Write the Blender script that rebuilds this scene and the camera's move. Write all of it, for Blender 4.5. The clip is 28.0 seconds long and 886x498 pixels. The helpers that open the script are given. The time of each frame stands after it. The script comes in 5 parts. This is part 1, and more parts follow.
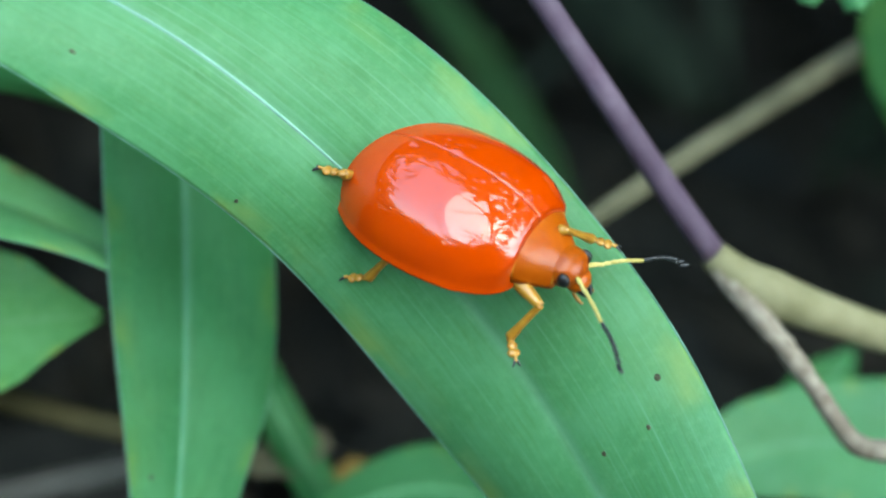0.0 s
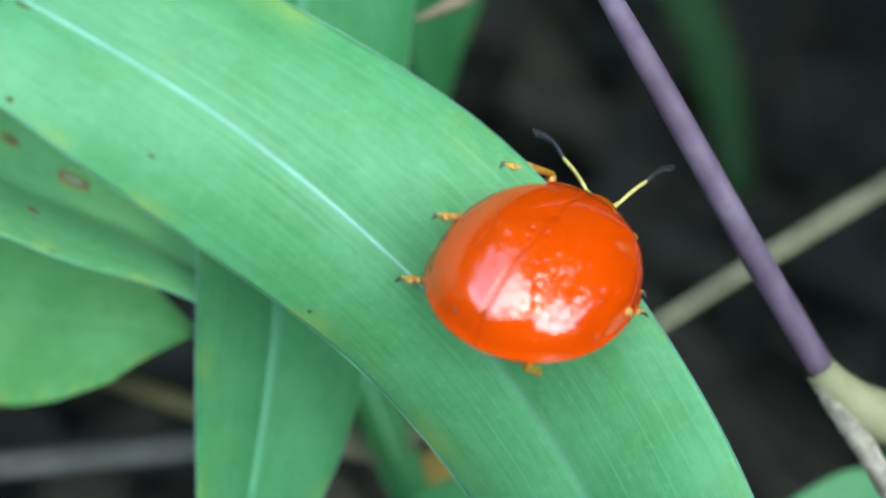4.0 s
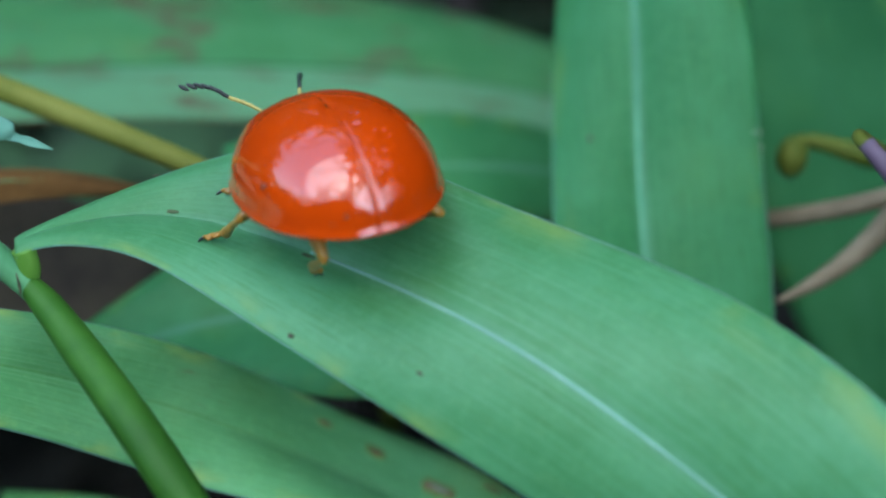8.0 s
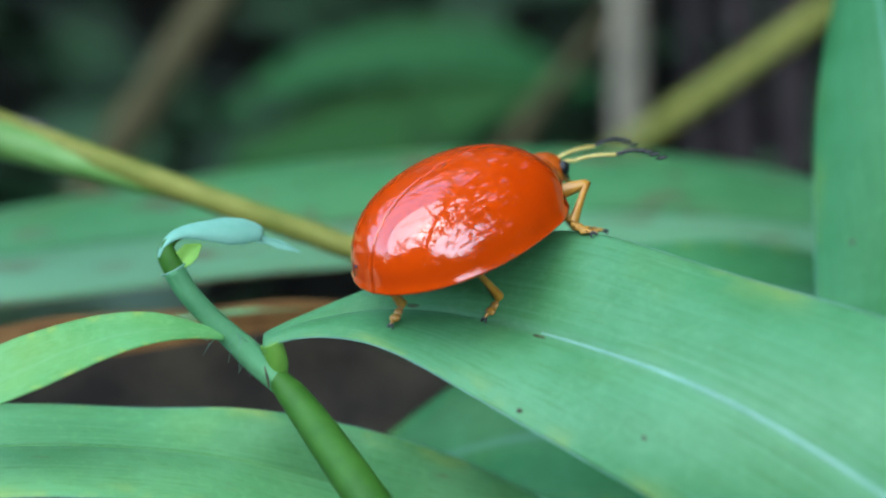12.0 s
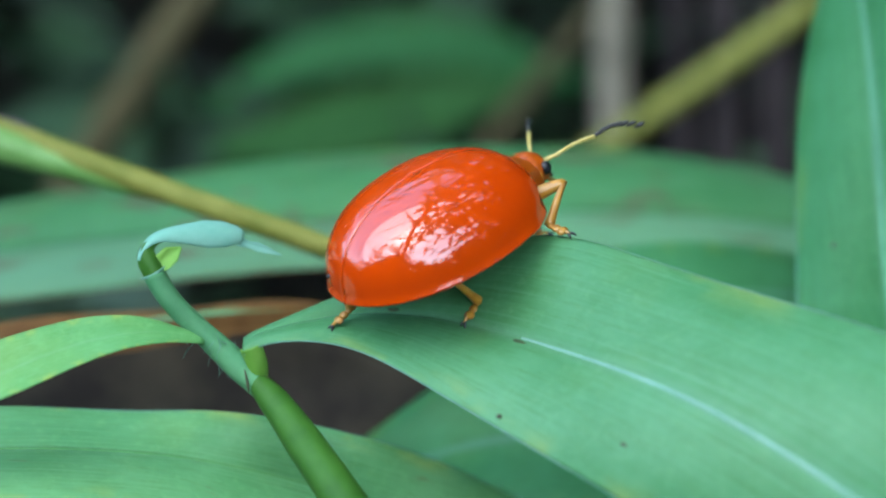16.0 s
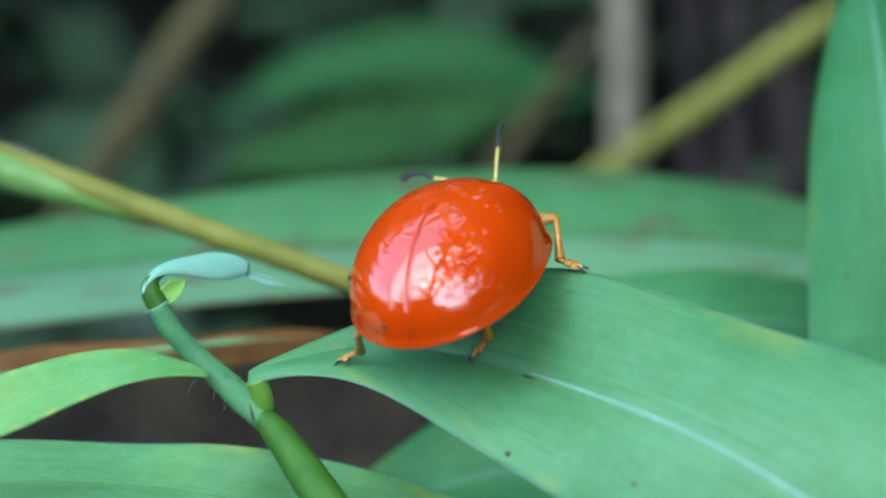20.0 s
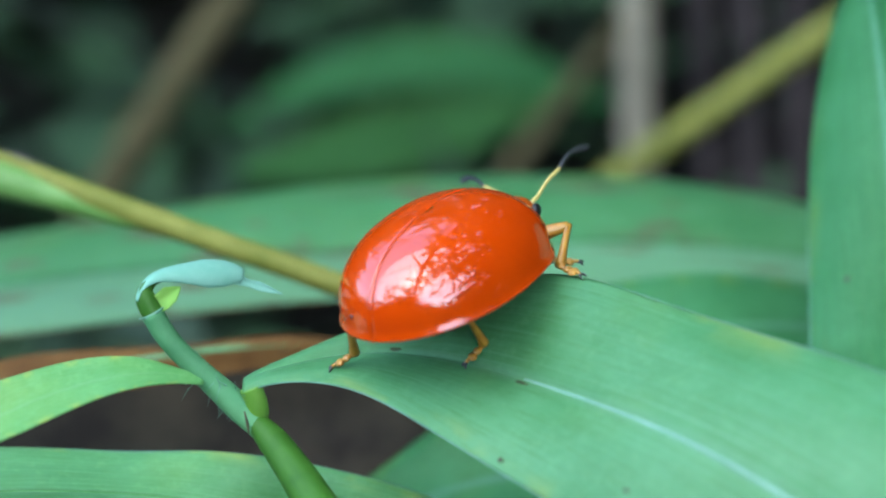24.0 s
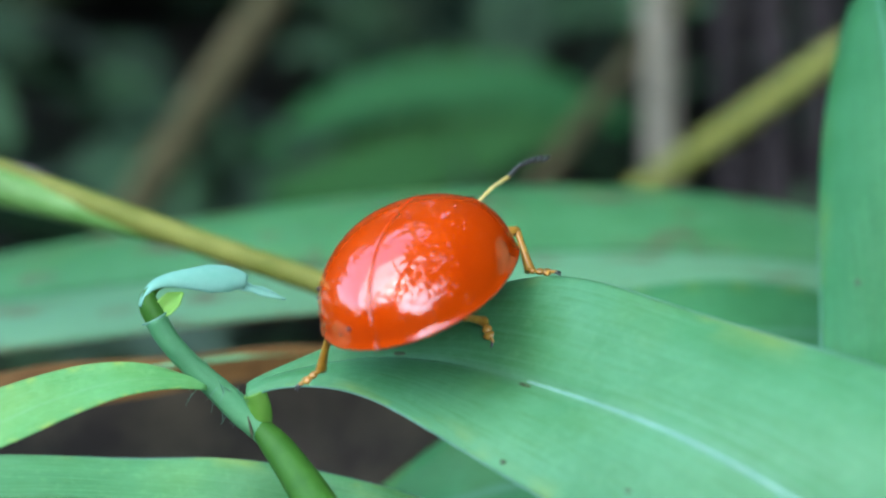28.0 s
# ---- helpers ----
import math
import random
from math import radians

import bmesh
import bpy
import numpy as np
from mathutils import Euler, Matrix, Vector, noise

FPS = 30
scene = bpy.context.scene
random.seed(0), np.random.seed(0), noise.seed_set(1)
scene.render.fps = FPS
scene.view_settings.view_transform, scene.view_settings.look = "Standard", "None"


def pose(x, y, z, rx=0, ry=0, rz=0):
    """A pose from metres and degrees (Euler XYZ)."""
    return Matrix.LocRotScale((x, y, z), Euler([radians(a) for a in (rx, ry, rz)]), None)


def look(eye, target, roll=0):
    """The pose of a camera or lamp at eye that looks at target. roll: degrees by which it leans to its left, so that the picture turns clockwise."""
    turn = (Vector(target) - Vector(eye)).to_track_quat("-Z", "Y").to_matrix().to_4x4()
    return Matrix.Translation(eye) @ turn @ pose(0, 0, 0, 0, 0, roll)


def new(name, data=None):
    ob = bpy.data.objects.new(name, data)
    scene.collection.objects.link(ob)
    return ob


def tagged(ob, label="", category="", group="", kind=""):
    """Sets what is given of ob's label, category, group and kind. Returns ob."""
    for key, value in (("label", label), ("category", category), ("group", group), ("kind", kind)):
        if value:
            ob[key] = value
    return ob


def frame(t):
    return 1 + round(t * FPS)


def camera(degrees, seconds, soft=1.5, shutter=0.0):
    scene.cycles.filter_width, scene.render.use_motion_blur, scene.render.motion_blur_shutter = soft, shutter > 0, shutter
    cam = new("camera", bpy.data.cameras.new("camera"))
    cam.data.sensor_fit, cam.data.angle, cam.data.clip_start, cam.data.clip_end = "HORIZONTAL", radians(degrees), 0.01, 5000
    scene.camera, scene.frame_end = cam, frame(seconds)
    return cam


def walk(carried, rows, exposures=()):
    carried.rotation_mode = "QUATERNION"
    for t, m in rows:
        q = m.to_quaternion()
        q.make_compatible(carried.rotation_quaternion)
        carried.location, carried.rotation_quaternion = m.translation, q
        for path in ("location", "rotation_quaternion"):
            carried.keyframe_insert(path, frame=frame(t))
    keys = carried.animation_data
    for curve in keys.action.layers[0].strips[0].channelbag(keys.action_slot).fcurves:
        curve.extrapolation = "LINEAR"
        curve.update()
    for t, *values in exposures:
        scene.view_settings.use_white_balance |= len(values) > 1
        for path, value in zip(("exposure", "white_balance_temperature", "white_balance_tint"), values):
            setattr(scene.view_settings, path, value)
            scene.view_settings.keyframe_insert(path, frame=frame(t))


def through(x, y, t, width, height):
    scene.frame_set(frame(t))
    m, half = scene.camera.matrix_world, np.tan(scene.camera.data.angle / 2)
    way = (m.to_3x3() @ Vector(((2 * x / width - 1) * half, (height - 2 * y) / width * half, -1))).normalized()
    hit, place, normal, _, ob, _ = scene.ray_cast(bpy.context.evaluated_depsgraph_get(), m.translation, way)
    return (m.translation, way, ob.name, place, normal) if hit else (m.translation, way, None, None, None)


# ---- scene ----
from math import cos, sin, pi

# ---- camera and its path ----
cam = camera(30.0, 28.0, soft=2.2)
cam.data.dof.use_dof = True
cam.data.dof.focus_distance = 0.0705
cam.data.dof.aperture_fstop = 29.0
PATH = [
    (0, pose(-0.02858, -0.05432, 0.24946, 60.27, -21.98, -36.74)),
    (0.5, pose(-0.02708, -0.05510, 0.25149, 58.64, -22.69, -35.14)),
    (1, pose(-0.02626, -0.05339, 0.25589, 55.17, -24.45, -34.17)),
    (1.5, pose(-0.02552, -0.05226, 0.25784, 54.00, -24.91, -33.45)),
    (2, pose(-0.02394, -0.05150, 0.25965, 52.29, -24.90, -31.67)),
    (2.5, pose(-0.02389, -0.04997, 0.25984, 52.07, -24.94, -31.83)),
    (3, pose(-0.02314, -0.04993, 0.25968, 51.86, -24.89, -30.82)),
    (3.5, pose(-0.02340, -0.04590, 0.26052, 49.55, -25.43, -30.01)),
    (4, pose(-0.02265, -0.04421, 0.26105, 47.64, -23.97, -26.55)),
    (4.5, pose(-0.02221, -0.04438, 0.26134, 48.22, -22.73, -25.47)),
    (6.5, pose(-0.01736, -0.04795, 0.25979, 52.51, -14.89, -20.06)),
    (7, pose(-0.01529, -0.05039, 0.25883, 54.34, -12.40, -17.55)),
    (7.5, pose(-0.01107, -0.05453, 0.25622, 57.33, -8.77, -13.35)),
    (8, pose(-0.00850, -0.05685, 0.25256, 63.76, -6.64, -10.82)),
    (8.5, pose(-0.00567, -0.05794, 0.25020, 67.03, -2.83, -4.39)),
    (9, pose(-0.00372, -0.05893, 0.24788, 70.88, -0.76, -1.37)),
    (9.5, pose(-0.00263, -0.05957, 0.24771, 71.90, 0.07, 0.33)),
    (10, pose(-0.00306, -0.05938, 0.24756, 72.00, 0.00, 0.00)),
    (10.5, pose(-0.00275, -0.05954, 0.24736, 72.14, 0.06, 0.06)),
    (11, pose(-0.00266, -0.06025, 0.24693, 72.25, 0.11, 0.16)),
    (11.5, pose(-0.00261, -0.06141, 0.24586, 72.60, 0.25, 0.31)),
    (12, pose(-0.00227, -0.06100, 0.24600, 72.40, 0.42, 0.49)),
    (12.5, pose(-0.00266, -0.06093, 0.24616, 72.42, 0.27, 0.17)),
    (13, pose(-0.00180, -0.06216, 0.24525, 73.07, 0.60, 0.66)),
    (13.5, pose(-0.00206, -0.06224, 0.24492, 73.08, 0.30, -0.26)),
    (15.5, pose(-0.00200, -0.06116, 0.24622, 72.10, 0.09, 0.01)),
    (16, pose(-0.00205, -0.06068, 0.24658, 72.02, 0.08, 0.08)),
    (16.5, pose(-0.00223, -0.06023, 0.24702, 71.95, -0.19, -0.13)),
    (17, pose(-0.00198, -0.06007, 0.24712, 72.00, -0.09, 0.09)),
    (17.5, pose(-0.00213, -0.05984, 0.24751, 71.76, -0.14, 0.07)),
    (18, pose(-0.00167, -0.05960, 0.24751, 71.88, 0.10, 0.42)),
    (18.5, pose(-0.00153, -0.05956, 0.24772, 71.85, 0.15, 0.60)),
    (19, pose(-0.00188, -0.05961, 0.24743, 72.13, 0.03, 0.36)),
    (19.5, pose(-0.00201, -0.05968, 0.24701, 72.50, 0.05, 0.34)),
    (20, pose(-0.00192, -0.05947, 0.24729, 72.31, 0.15, 0.46)),
    (20.5, pose(-0.00190, -0.05946, 0.24717, 72.47, 0.14, 0.53)),
    (21, pose(-0.00189, -0.05930, 0.24724, 72.43, 0.25, 0.66)),
    (21.5, pose(-0.00125, -0.05948, 0.24751, 72.26, 0.37, 0.99)),
    (23.5, pose(-0.00021, -0.05942, 0.24755, 72.32, 0.71, 1.55)),
    (24, pose(-0.00078, -0.05936, 0.24724, 72.53, 0.61, 1.07)),
    (24.5, pose(-0.00033, -0.05945, 0.24710, 72.62, 0.74, 1.32)),
    (25, pose(0.00042, -0.06001, 0.24614, 73.45, 1.15, 1.76)),
    (25.5, pose(0.00038, -0.05997, 0.24615, 73.44, 1.12, 1.73)),
    (26, pose(0.00019, -0.05991, 0.24585, 73.67, 1.18, 1.62)),
    (26.5, pose(0.00012, -0.05988, 0.24606, 73.48, 1.11, 1.57)),
    (27, pose(-0.00006, -0.05959, 0.24570, 73.76, 1.24, 1.49)),
    (27.5, pose(0.00021, -0.05938, 0.24581, 73.80, 1.39, 1.87)),
    (28, pose(0.00047, -0.05938, 0.24619, 73.47, 1.37, 2.02)),
]
walk(cam, PATH, exposures=[(0, 3.45, 6950, -5), (4.5, 3.56, 6550, -2), (6.8, 3.12, 6200, 1), (8, 2.84, 6150, 2), (10, 3.22, 6250, 5), (12, 3.16, 6250, 5), (18, 3.2, 6300, 6), (24, 3.3, 6300, 6), (28, 3.34, 6300, 6)])

# ---- world and sun ----
world = bpy.data.worlds.new("overcast_sky")
scene.world = world
world.use_nodes = True
wn = world.node_tree.nodes
sky = wn.new("ShaderNodeTexSky")
sky.sky_type = "NISHITA"
sky.sun_disc = False
sky.sun_elevation = radians(55)
sky.sun_rotation = radians(200)
sky.air_density = 1.0
sky.dust_density = 1.0
world.node_tree.links.new(sky.outputs["Color"], wn["Background"].inputs["Color"])
wn["Background"].inputs["Strength"].default_value = 0.15
sun_data = bpy.data.lights.new("sun", "SUN")
sun_data.energy = 1.15
sun_data.angle = radians(110)
sun_data.color = (0.96, 0.985, 1.0)
sun = new("sun", sun_data)
sun.matrix_world = look((-0.12, -0.75, 0.98), (0, 0, 0.22))


# ---- materials ----
def nodes_of(name):
    mat = bpy.data.materials.new(name)
    mat.use_nodes = True
    tree = mat.node_tree
    return mat, tree.nodes, tree.links, tree.nodes["Principled BSDF"]


def mixed(nodes, links, fac, a, b, mode="MIX"):
    m = nodes.new("ShaderNodeMix")
    m.data_type = "RGBA"
    m.blend_type = mode
    for value, sock in ((fac, m.inputs[0]), (a, m.inputs[6]), (b, m.inputs[7])):
        if isinstance(value, (float, int)):
            sock.default_value = value
        elif isinstance(value, tuple):
            sock.default_value = (*value, 1.0)
        else:
            links.new(value, sock)
    return m.outputs[2]


def noise_of(nodes, links, coord, scale, detail=4.0, rough=0.55):
    n = nodes.new("ShaderNodeTexNoise")
    n.inputs["Scale"].default_value = scale
    n.inputs["Detail"].default_value = detail
    n.inputs["Roughness"].default_value = rough
    links.new(coord, n.inputs["Vector"])
    return n.outputs["Fac"]


def stretched(nodes, links, coord, sx, sy, sz):
    m = nodes.new("ShaderNodeMapping")
    m.inputs["Scale"].default_value = (sx, sy, sz)
    links.new(coord, m.inputs["Vector"])
    return m.outputs["Vector"]


def bump_of(nodes, links, height, strength, distance, shader):
    b = nodes.new("ShaderNodeBump")
    b.inputs["Strength"].default_value = strength
    b.inputs["Distance"].default_value = distance
    links.new(height, b.inputs["Height"])
    links.new(b.outputs["Normal"], shader.inputs["Normal"])


def leaf_material(name, base, light, spot=(0.06, 0.04, 0.022), spots=0.0, gloss=0.42, through=0.25, band=0.5, half=None, spec=0.22):
    """A grass blade: veins run along v of the UV map, u goes across."""
    mat, nodes, links, bsdf = nodes_of(name)
    tc = nodes.new("ShaderNodeTexCoord")
    uv, ob = tc.outputs["UV"], tc.outputs["Object"]
    fine = noise_of(nodes, links, stretched(nodes, links, uv, 90, 3, 1), 1.0, 5.0, 0.65)
    broad = noise_of(nodes, links, stretched(nodes, links, uv, 14, 1.2, 1), 1.0, 3.0)
    mottle = noise_of(nodes, links, stretched(nodes, links, uv, 20, 8, 1), 1.0, 4.0, 0.7)
    grain = noise_of(nodes, links, ob, 2600.0, 2.0, 0.6)
    col = mixed(nodes, links, ramp_fac(nodes, links, fine, 0.3, 0.8), base, light)
    col = mixed(nodes, links, ramp_fac(nodes, links, broad, 0.4, 0.7), col, tuple(0.5 * a + 0.5 * b for a, b in zip(base, light)))
    dark = tuple(0.86 * c for c in base)
    col = mixed(nodes, links, ramp_fac(nodes, links, mottle, 0.52, 0.78), col, dark)
    col = mixed(nodes, links, ramp_fac(nodes, links, grain, 0.52, 1.1), col, (light[0] * 1.5, light[1] * 1.2, light[2] * 1.15))
    pale = noise_of(nodes, links, stretched(nodes, links, uv, 70, 14, 1), 1.0, 4.0, 0.65)
    col = mixed(nodes, links, ramp_fac(nodes, links, pale, 0.52, 1.15), col, tuple(0.6 * c for c in base))
    yellow = (light[0] * 1.35, light[1] * 1.02, light[2] * 0.8)
    col = mixed(nodes, links, ramp_fac(nodes, links, noise_of(nodes, links, ob, 120.0, 3.0), 0.56, 0.8), col, yellow)
    # fine pale parallel veins, uneven in strength, and tiny yellowish flecks
    wav = nodes.new("ShaderNodeTexWave")
    wav.bands_direction = "X"
    wav.inputs["Scale"].default_value = 8.5
    wav.inputs["Distortion"].default_value = 1.3
    wav.inputs["Detail"].default_value = 2.0
    wav.inputs["Detail Scale"].default_value = 0.6
    links.new(stretched(nodes, links, uv, 1, 0.25, 1), wav.inputs["Vector"])
    patchy = noise_of(nodes, links, stretched(nodes, links, uv, 22, 4, 1), 1.0, 3.0, 0.6)
    vein = nodes.new("ShaderNodeMath")
    vein.operation = "MULTIPLY"
    links.new(ramp_fac(nodes, links, wav.outputs["Fac"], 0.85, 1.0), vein.inputs[0])
    links.new(ramp_fac(nodes, links, patchy, 0.45, 0.75), vein.inputs[1])
    col = mixed(nodes, links, vein.outputs[0], col, (light[0] * 1.55, light[1] * 1.2, light[2] * 1.5))
    flecks = noise_of(nodes, links, stretched(nodes, links, uv, 45, 70, 1), 1.0, 3.0, 0.6)
    col = mixed(nodes, links, ramp_fac(nodes, links, flecks, 0.68, 1.1), col, (light[0] * 1.9, light[1] * 1.12, light[2] * 0.8))
    # pale waxy bloom in cloudy patches, and small darker blotches between the veins
    cloud = noise_of(nodes, links, ob, 230.0, 4.0, 0.6)
    col = mixed(nodes, links, scaled(nodes, links, ramp_fac(nodes, links, cloud, 0.42, 0.66), 0.6), col, (light[0] * 1.25, light[1] * 1.15, light[2] * 1.3))
    blotch = noise_of(nodes, links, stretched(nodes, links, uv, 38, 26, 1), 1.0, 4.0, 0.7)
    col = mixed(nodes, links, scaled(nodes, links, ramp_fac(nodes, links, blotch, 0.5, 0.7), 0.5), col, (base[0] * 0.95, base[1] * 0.8, base[2] * 0.6))
    wax = noise_of(nodes, links, ob, 1700.0, 3.0, 0.7)
    col = mixed(nodes, links, scaled(nodes, links, ramp_fac(nodes, links, wax, 0.52, 0.74), 0.4), col, (light[0] * 1.35, light[1] * 1.22, light[2] * 1.25))
    sep = nodes.new("ShaderNodeSeparateXYZ")
    links.new(uv, sep.inputs[0])
    off = nodes.new("ShaderNodeMath")
    off.operation = "SUBTRACT"
    links.new(sep.outputs["X"], off.inputs[0])
    off.inputs[1].default_value = 0.5
    dist = nodes.new("ShaderNodeMath")
    dist.operation = "ABSOLUTE"
    links.new(off.outputs[0], dist.inputs[0])
    edge = nodes.new("ShaderNodeMath")
    edge.operation = "MULTIPLY"
    links.new(ramp_fac(nodes, links, dist.outputs[0], 0.36, 0.5), edge.inputs[0])
    links.new(ramp_fac(nodes, links, noise_of(nodes, links, stretched(nodes, links, uv, 3, 14, 1), 1.0, 3.0), 0.5, 0.66), edge.inputs[1])
    col = mixed(nodes, links, edge.outputs[0], col, (light[0] * 2.2, light[1] * 1.15, light[2] * 0.7))
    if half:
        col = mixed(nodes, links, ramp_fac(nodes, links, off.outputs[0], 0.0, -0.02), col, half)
    near = nodes.new("ShaderNodeMath")
    near.operation = "MULTIPLY"
    links.new(ramp_fac(nodes, links, dist.outputs[0], 0.045, 0.0), near.inputs[0])
    near.inputs[1].default_value = band
    col = mixed(nodes, links, near.outputs[0], col, (light[0] * 1.9, light[1] * 1.2, light[2] * 2.0))
    if spots:
        s = noise_of(nodes, links, stretched(nodes, links, uv, 7, 10, 1), 1.0, 4.0, 0.6)
        col = mixed(nodes, links, ramp_fac(nodes, links, s, 0.7 - spots * 0.17, 0.8 - spots * 0.15), col, spot)
    links.new(col, bsdf.inputs["Base Color"])
    bsdf.inputs["Roughness"].default_value = gloss
    bsdf.inputs["Specular IOR Level"].default_value = spec
    add = nodes.new("ShaderNodeMath")
    links.new(fine, add.inputs[0])
    links.new(grain, add.inputs[1])
    bump_of(nodes, links, add.outputs[0], 0.16, 0.00009, bsdf)
    tr = nodes.new("ShaderNodeBsdfTranslucent")
    links.new(mixed(nodes, links, 0.5, col, (light[0] * 1.4, light[1] * 1.2, light[2] * 0.5)), tr.inputs["Color"])
    mx = nodes.new("ShaderNodeMixShader")
    mx.inputs[0].default_value = through
    links.new(bsdf.outputs[0], mx.inputs[1])
    links.new(tr.outputs[0], mx.inputs[2])
    links.new(mx.outputs[0], nodes["Material Output"].inputs["Surface"])
    return mat


def scaled(nodes, links, source, k):
    m = nodes.new("ShaderNodeMath")
    m.operation = "MULTIPLY"
    links.new(source, m.inputs[0])
    m.inputs[1].default_value = k
    return m.outputs[0]


def ramp_fac(nodes, links, source, low, high):
    m = nodes.new("ShaderNodeMapRange")
    m.inputs["From Min"].default_value = low
    m.inputs["From Max"].default_value = high
    links.new(source, m.inputs["Value"])
    return m.outputs["Result"]


def plain_material(name, a, b, scale=600.0, rough=0.5, bump=0.3, metal=0.0, coat=0.0, stretch=None, depth=0.0001, spec=0.3):
    mat, nodes, links, bsdf = nodes_of(name)
    ob = nodes.new("ShaderNodeTexCoord").outputs["Object"]
    if stretch:
        ob = stretched(nodes, links, ob, *stretch)
    n = noise_of(nodes, links, ob, scale, 5.0, 0.6)
    m = noise_of(nodes, links, ob, scale * 0.17, 3.0)
    col = mixed(nodes, links, ramp_fac(nodes, links, n, 0.35, 0.68), a, b)
    col = mixed(nodes, links, ramp_fac(nodes, links, m, 0.5, 0.75), col, tuple(0.7 * c for c in a))
    links.new(col, bsdf.inputs["Base Color"])
    bsdf.inputs["Roughness"].default_value = rough
    bsdf.inputs["Metallic"].default_value = metal
    bsdf.inputs["Specular IOR Level"].default_value = spec
    bsdf.inputs["Coat Weight"].default_value = coat
    bsdf.inputs["Coat Roughness"].default_value = 0.06
    if bump:
        bump_of(nodes, links, n, bump, depth, bsdf)
    return mat


def island_material(name, dark, light, rough=0.6, through=0.0):
    mat, nodes, links, bsdf = nodes_of(name)
    g = nodes.new("ShaderNodeNewGeometry")
    ob = nodes.new("ShaderNodeTexCoord").outputs["Object"]
    n = noise_of(nodes, links, ob, 160.0, 4.0)
    col = mixed(nodes, links, g.outputs["Random Per Island"], dark, light)
    col = mixed(nodes, links, ramp_fac(nodes, links, n, 0.4, 0.75), col, tuple(0.5 * c for c in dark))
    links.new(col, bsdf.inputs["Base Color"])
    bsdf.inputs["Roughness"].default_value = rough
    bsdf.inputs["Specular IOR Level"].default_value = 0.03
    if through:
        tr = nodes.new("ShaderNodeBsdfTranslucent")
        links.new(col, tr.inputs["Color"])
        mx = nodes.new("ShaderNodeMixShader")
        mx.inputs[0].default_value = through
        links.new(bsdf.outputs[0], mx.inputs[1])
        links.new(tr.outputs[0], mx.inputs[2])
        links.new(mx.outputs[0], nodes["Material Output"].inputs["Surface"])
    return mat


GREEN = leaf_material("leaf_green", (0.041, 0.16, 0.053), (0.066, 0.205, 0.084), band=0.32, spec=0.2)
GREEN_BLADE = leaf_material("blade_green", (0.0215, 0.112, 0.034), (0.0365, 0.146, 0.051), band=0.95, spec=0.1)
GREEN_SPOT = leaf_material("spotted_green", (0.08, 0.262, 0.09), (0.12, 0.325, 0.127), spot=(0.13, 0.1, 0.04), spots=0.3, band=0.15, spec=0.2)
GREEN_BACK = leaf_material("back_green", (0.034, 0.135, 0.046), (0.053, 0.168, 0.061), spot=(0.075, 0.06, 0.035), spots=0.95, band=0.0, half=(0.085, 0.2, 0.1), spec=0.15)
GREEN_PALE = leaf_material("pale_green", (0.066, 0.225, 0.06), (0.105, 0.285, 0.095), band=0.2, spec=0.15)
GREEN_SOFT = leaf_material("soft_green", (0.018, 0.1, 0.03), (0.032, 0.132, 0.043), band=0.2, spec=0.12)
# three darker leaf greens: the shade of the background is put into them
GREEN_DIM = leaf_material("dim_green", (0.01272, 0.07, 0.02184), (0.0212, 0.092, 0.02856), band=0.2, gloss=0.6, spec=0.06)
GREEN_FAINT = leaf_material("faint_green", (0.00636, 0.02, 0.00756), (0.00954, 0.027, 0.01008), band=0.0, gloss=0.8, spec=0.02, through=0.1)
GREEN_SHADED = leaf_material("shaded_green", (0.0125, 0.05, 0.013), (0.02, 0.068, 0.019), band=0.0, gloss=0.7, spec=0.03, through=0.1)
RIB = plain_material("midrib_pale", (0.13, 0.27, 0.2), (0.18, 0.32, 0.255), 900.0, 0.55, spec=0.12)
RIB_SOFT = plain_material("midrib_soft", (0.045, 0.165, 0.08), (0.07, 0.195, 0.1), 900.0, 0.45, spec=0.15)
RIB_DULL = plain_material("midrib_green", (0.06, 0.2, 0.08), (0.085, 0.235, 0.1), 900.0, 0.45)
SHEATH = plain_material("sheath_yellowgreen", (0.0795, 0.19, 0.0252), (0.1166, 0.24, 0.042), 600.0, 0.5, spec=0.15)
STEM = plain_material("stem_green", (0.018, 0.066, 0.007), (0.032, 0.098, 0.012), 500.0, 0.5, spec=0.12)
STEM_PALE_GREEN = plain_material("node_green", (0.065, 0.155, 0.03), (0.1, 0.205, 0.055), 600.0, 0.45)
STEM_BLUE = plain_material("shoot_bluegreen", (0.045, 0.155, 0.064), (0.08, 0.21, 0.095), 700.0, 0.55, spec=0.12)
STEM_PALE = plain_material("shoot_pale", (0.1, 0.25, 0.185), (0.15, 0.31, 0.24), 700.0, 0.55, spec=0.15)
MOTTLED = plain_material("stalk_mottled", (0.12, 0.1, 0.075), (0.32, 0.29, 0.23), 900.0, 0.75, spec=0.08)
NODE_PALE = plain_material("branch_pale", (0.125, 0.12, 0.062), (0.19, 0.178, 0.105), 350.0, 0.65, spec=0.1)
STRAW = plain_material("twig_straw", (0.092, 0.105, 0.017), (0.145, 0.15, 0.032), 400.0, 0.55, spec=0.12)
PINKISH = plain_material("twig_pinkish", (0.0901, 0.07, 0.04368), (0.1484, 0.12, 0.0798), 300.0, 0.75, spec=0.08)
OLIVE = plain_material("bud_olive", (0.0424, 0.06, 0.00672), (0.0742, 0.085, 0.01344), 500.0, 0.6, spec=0.1)
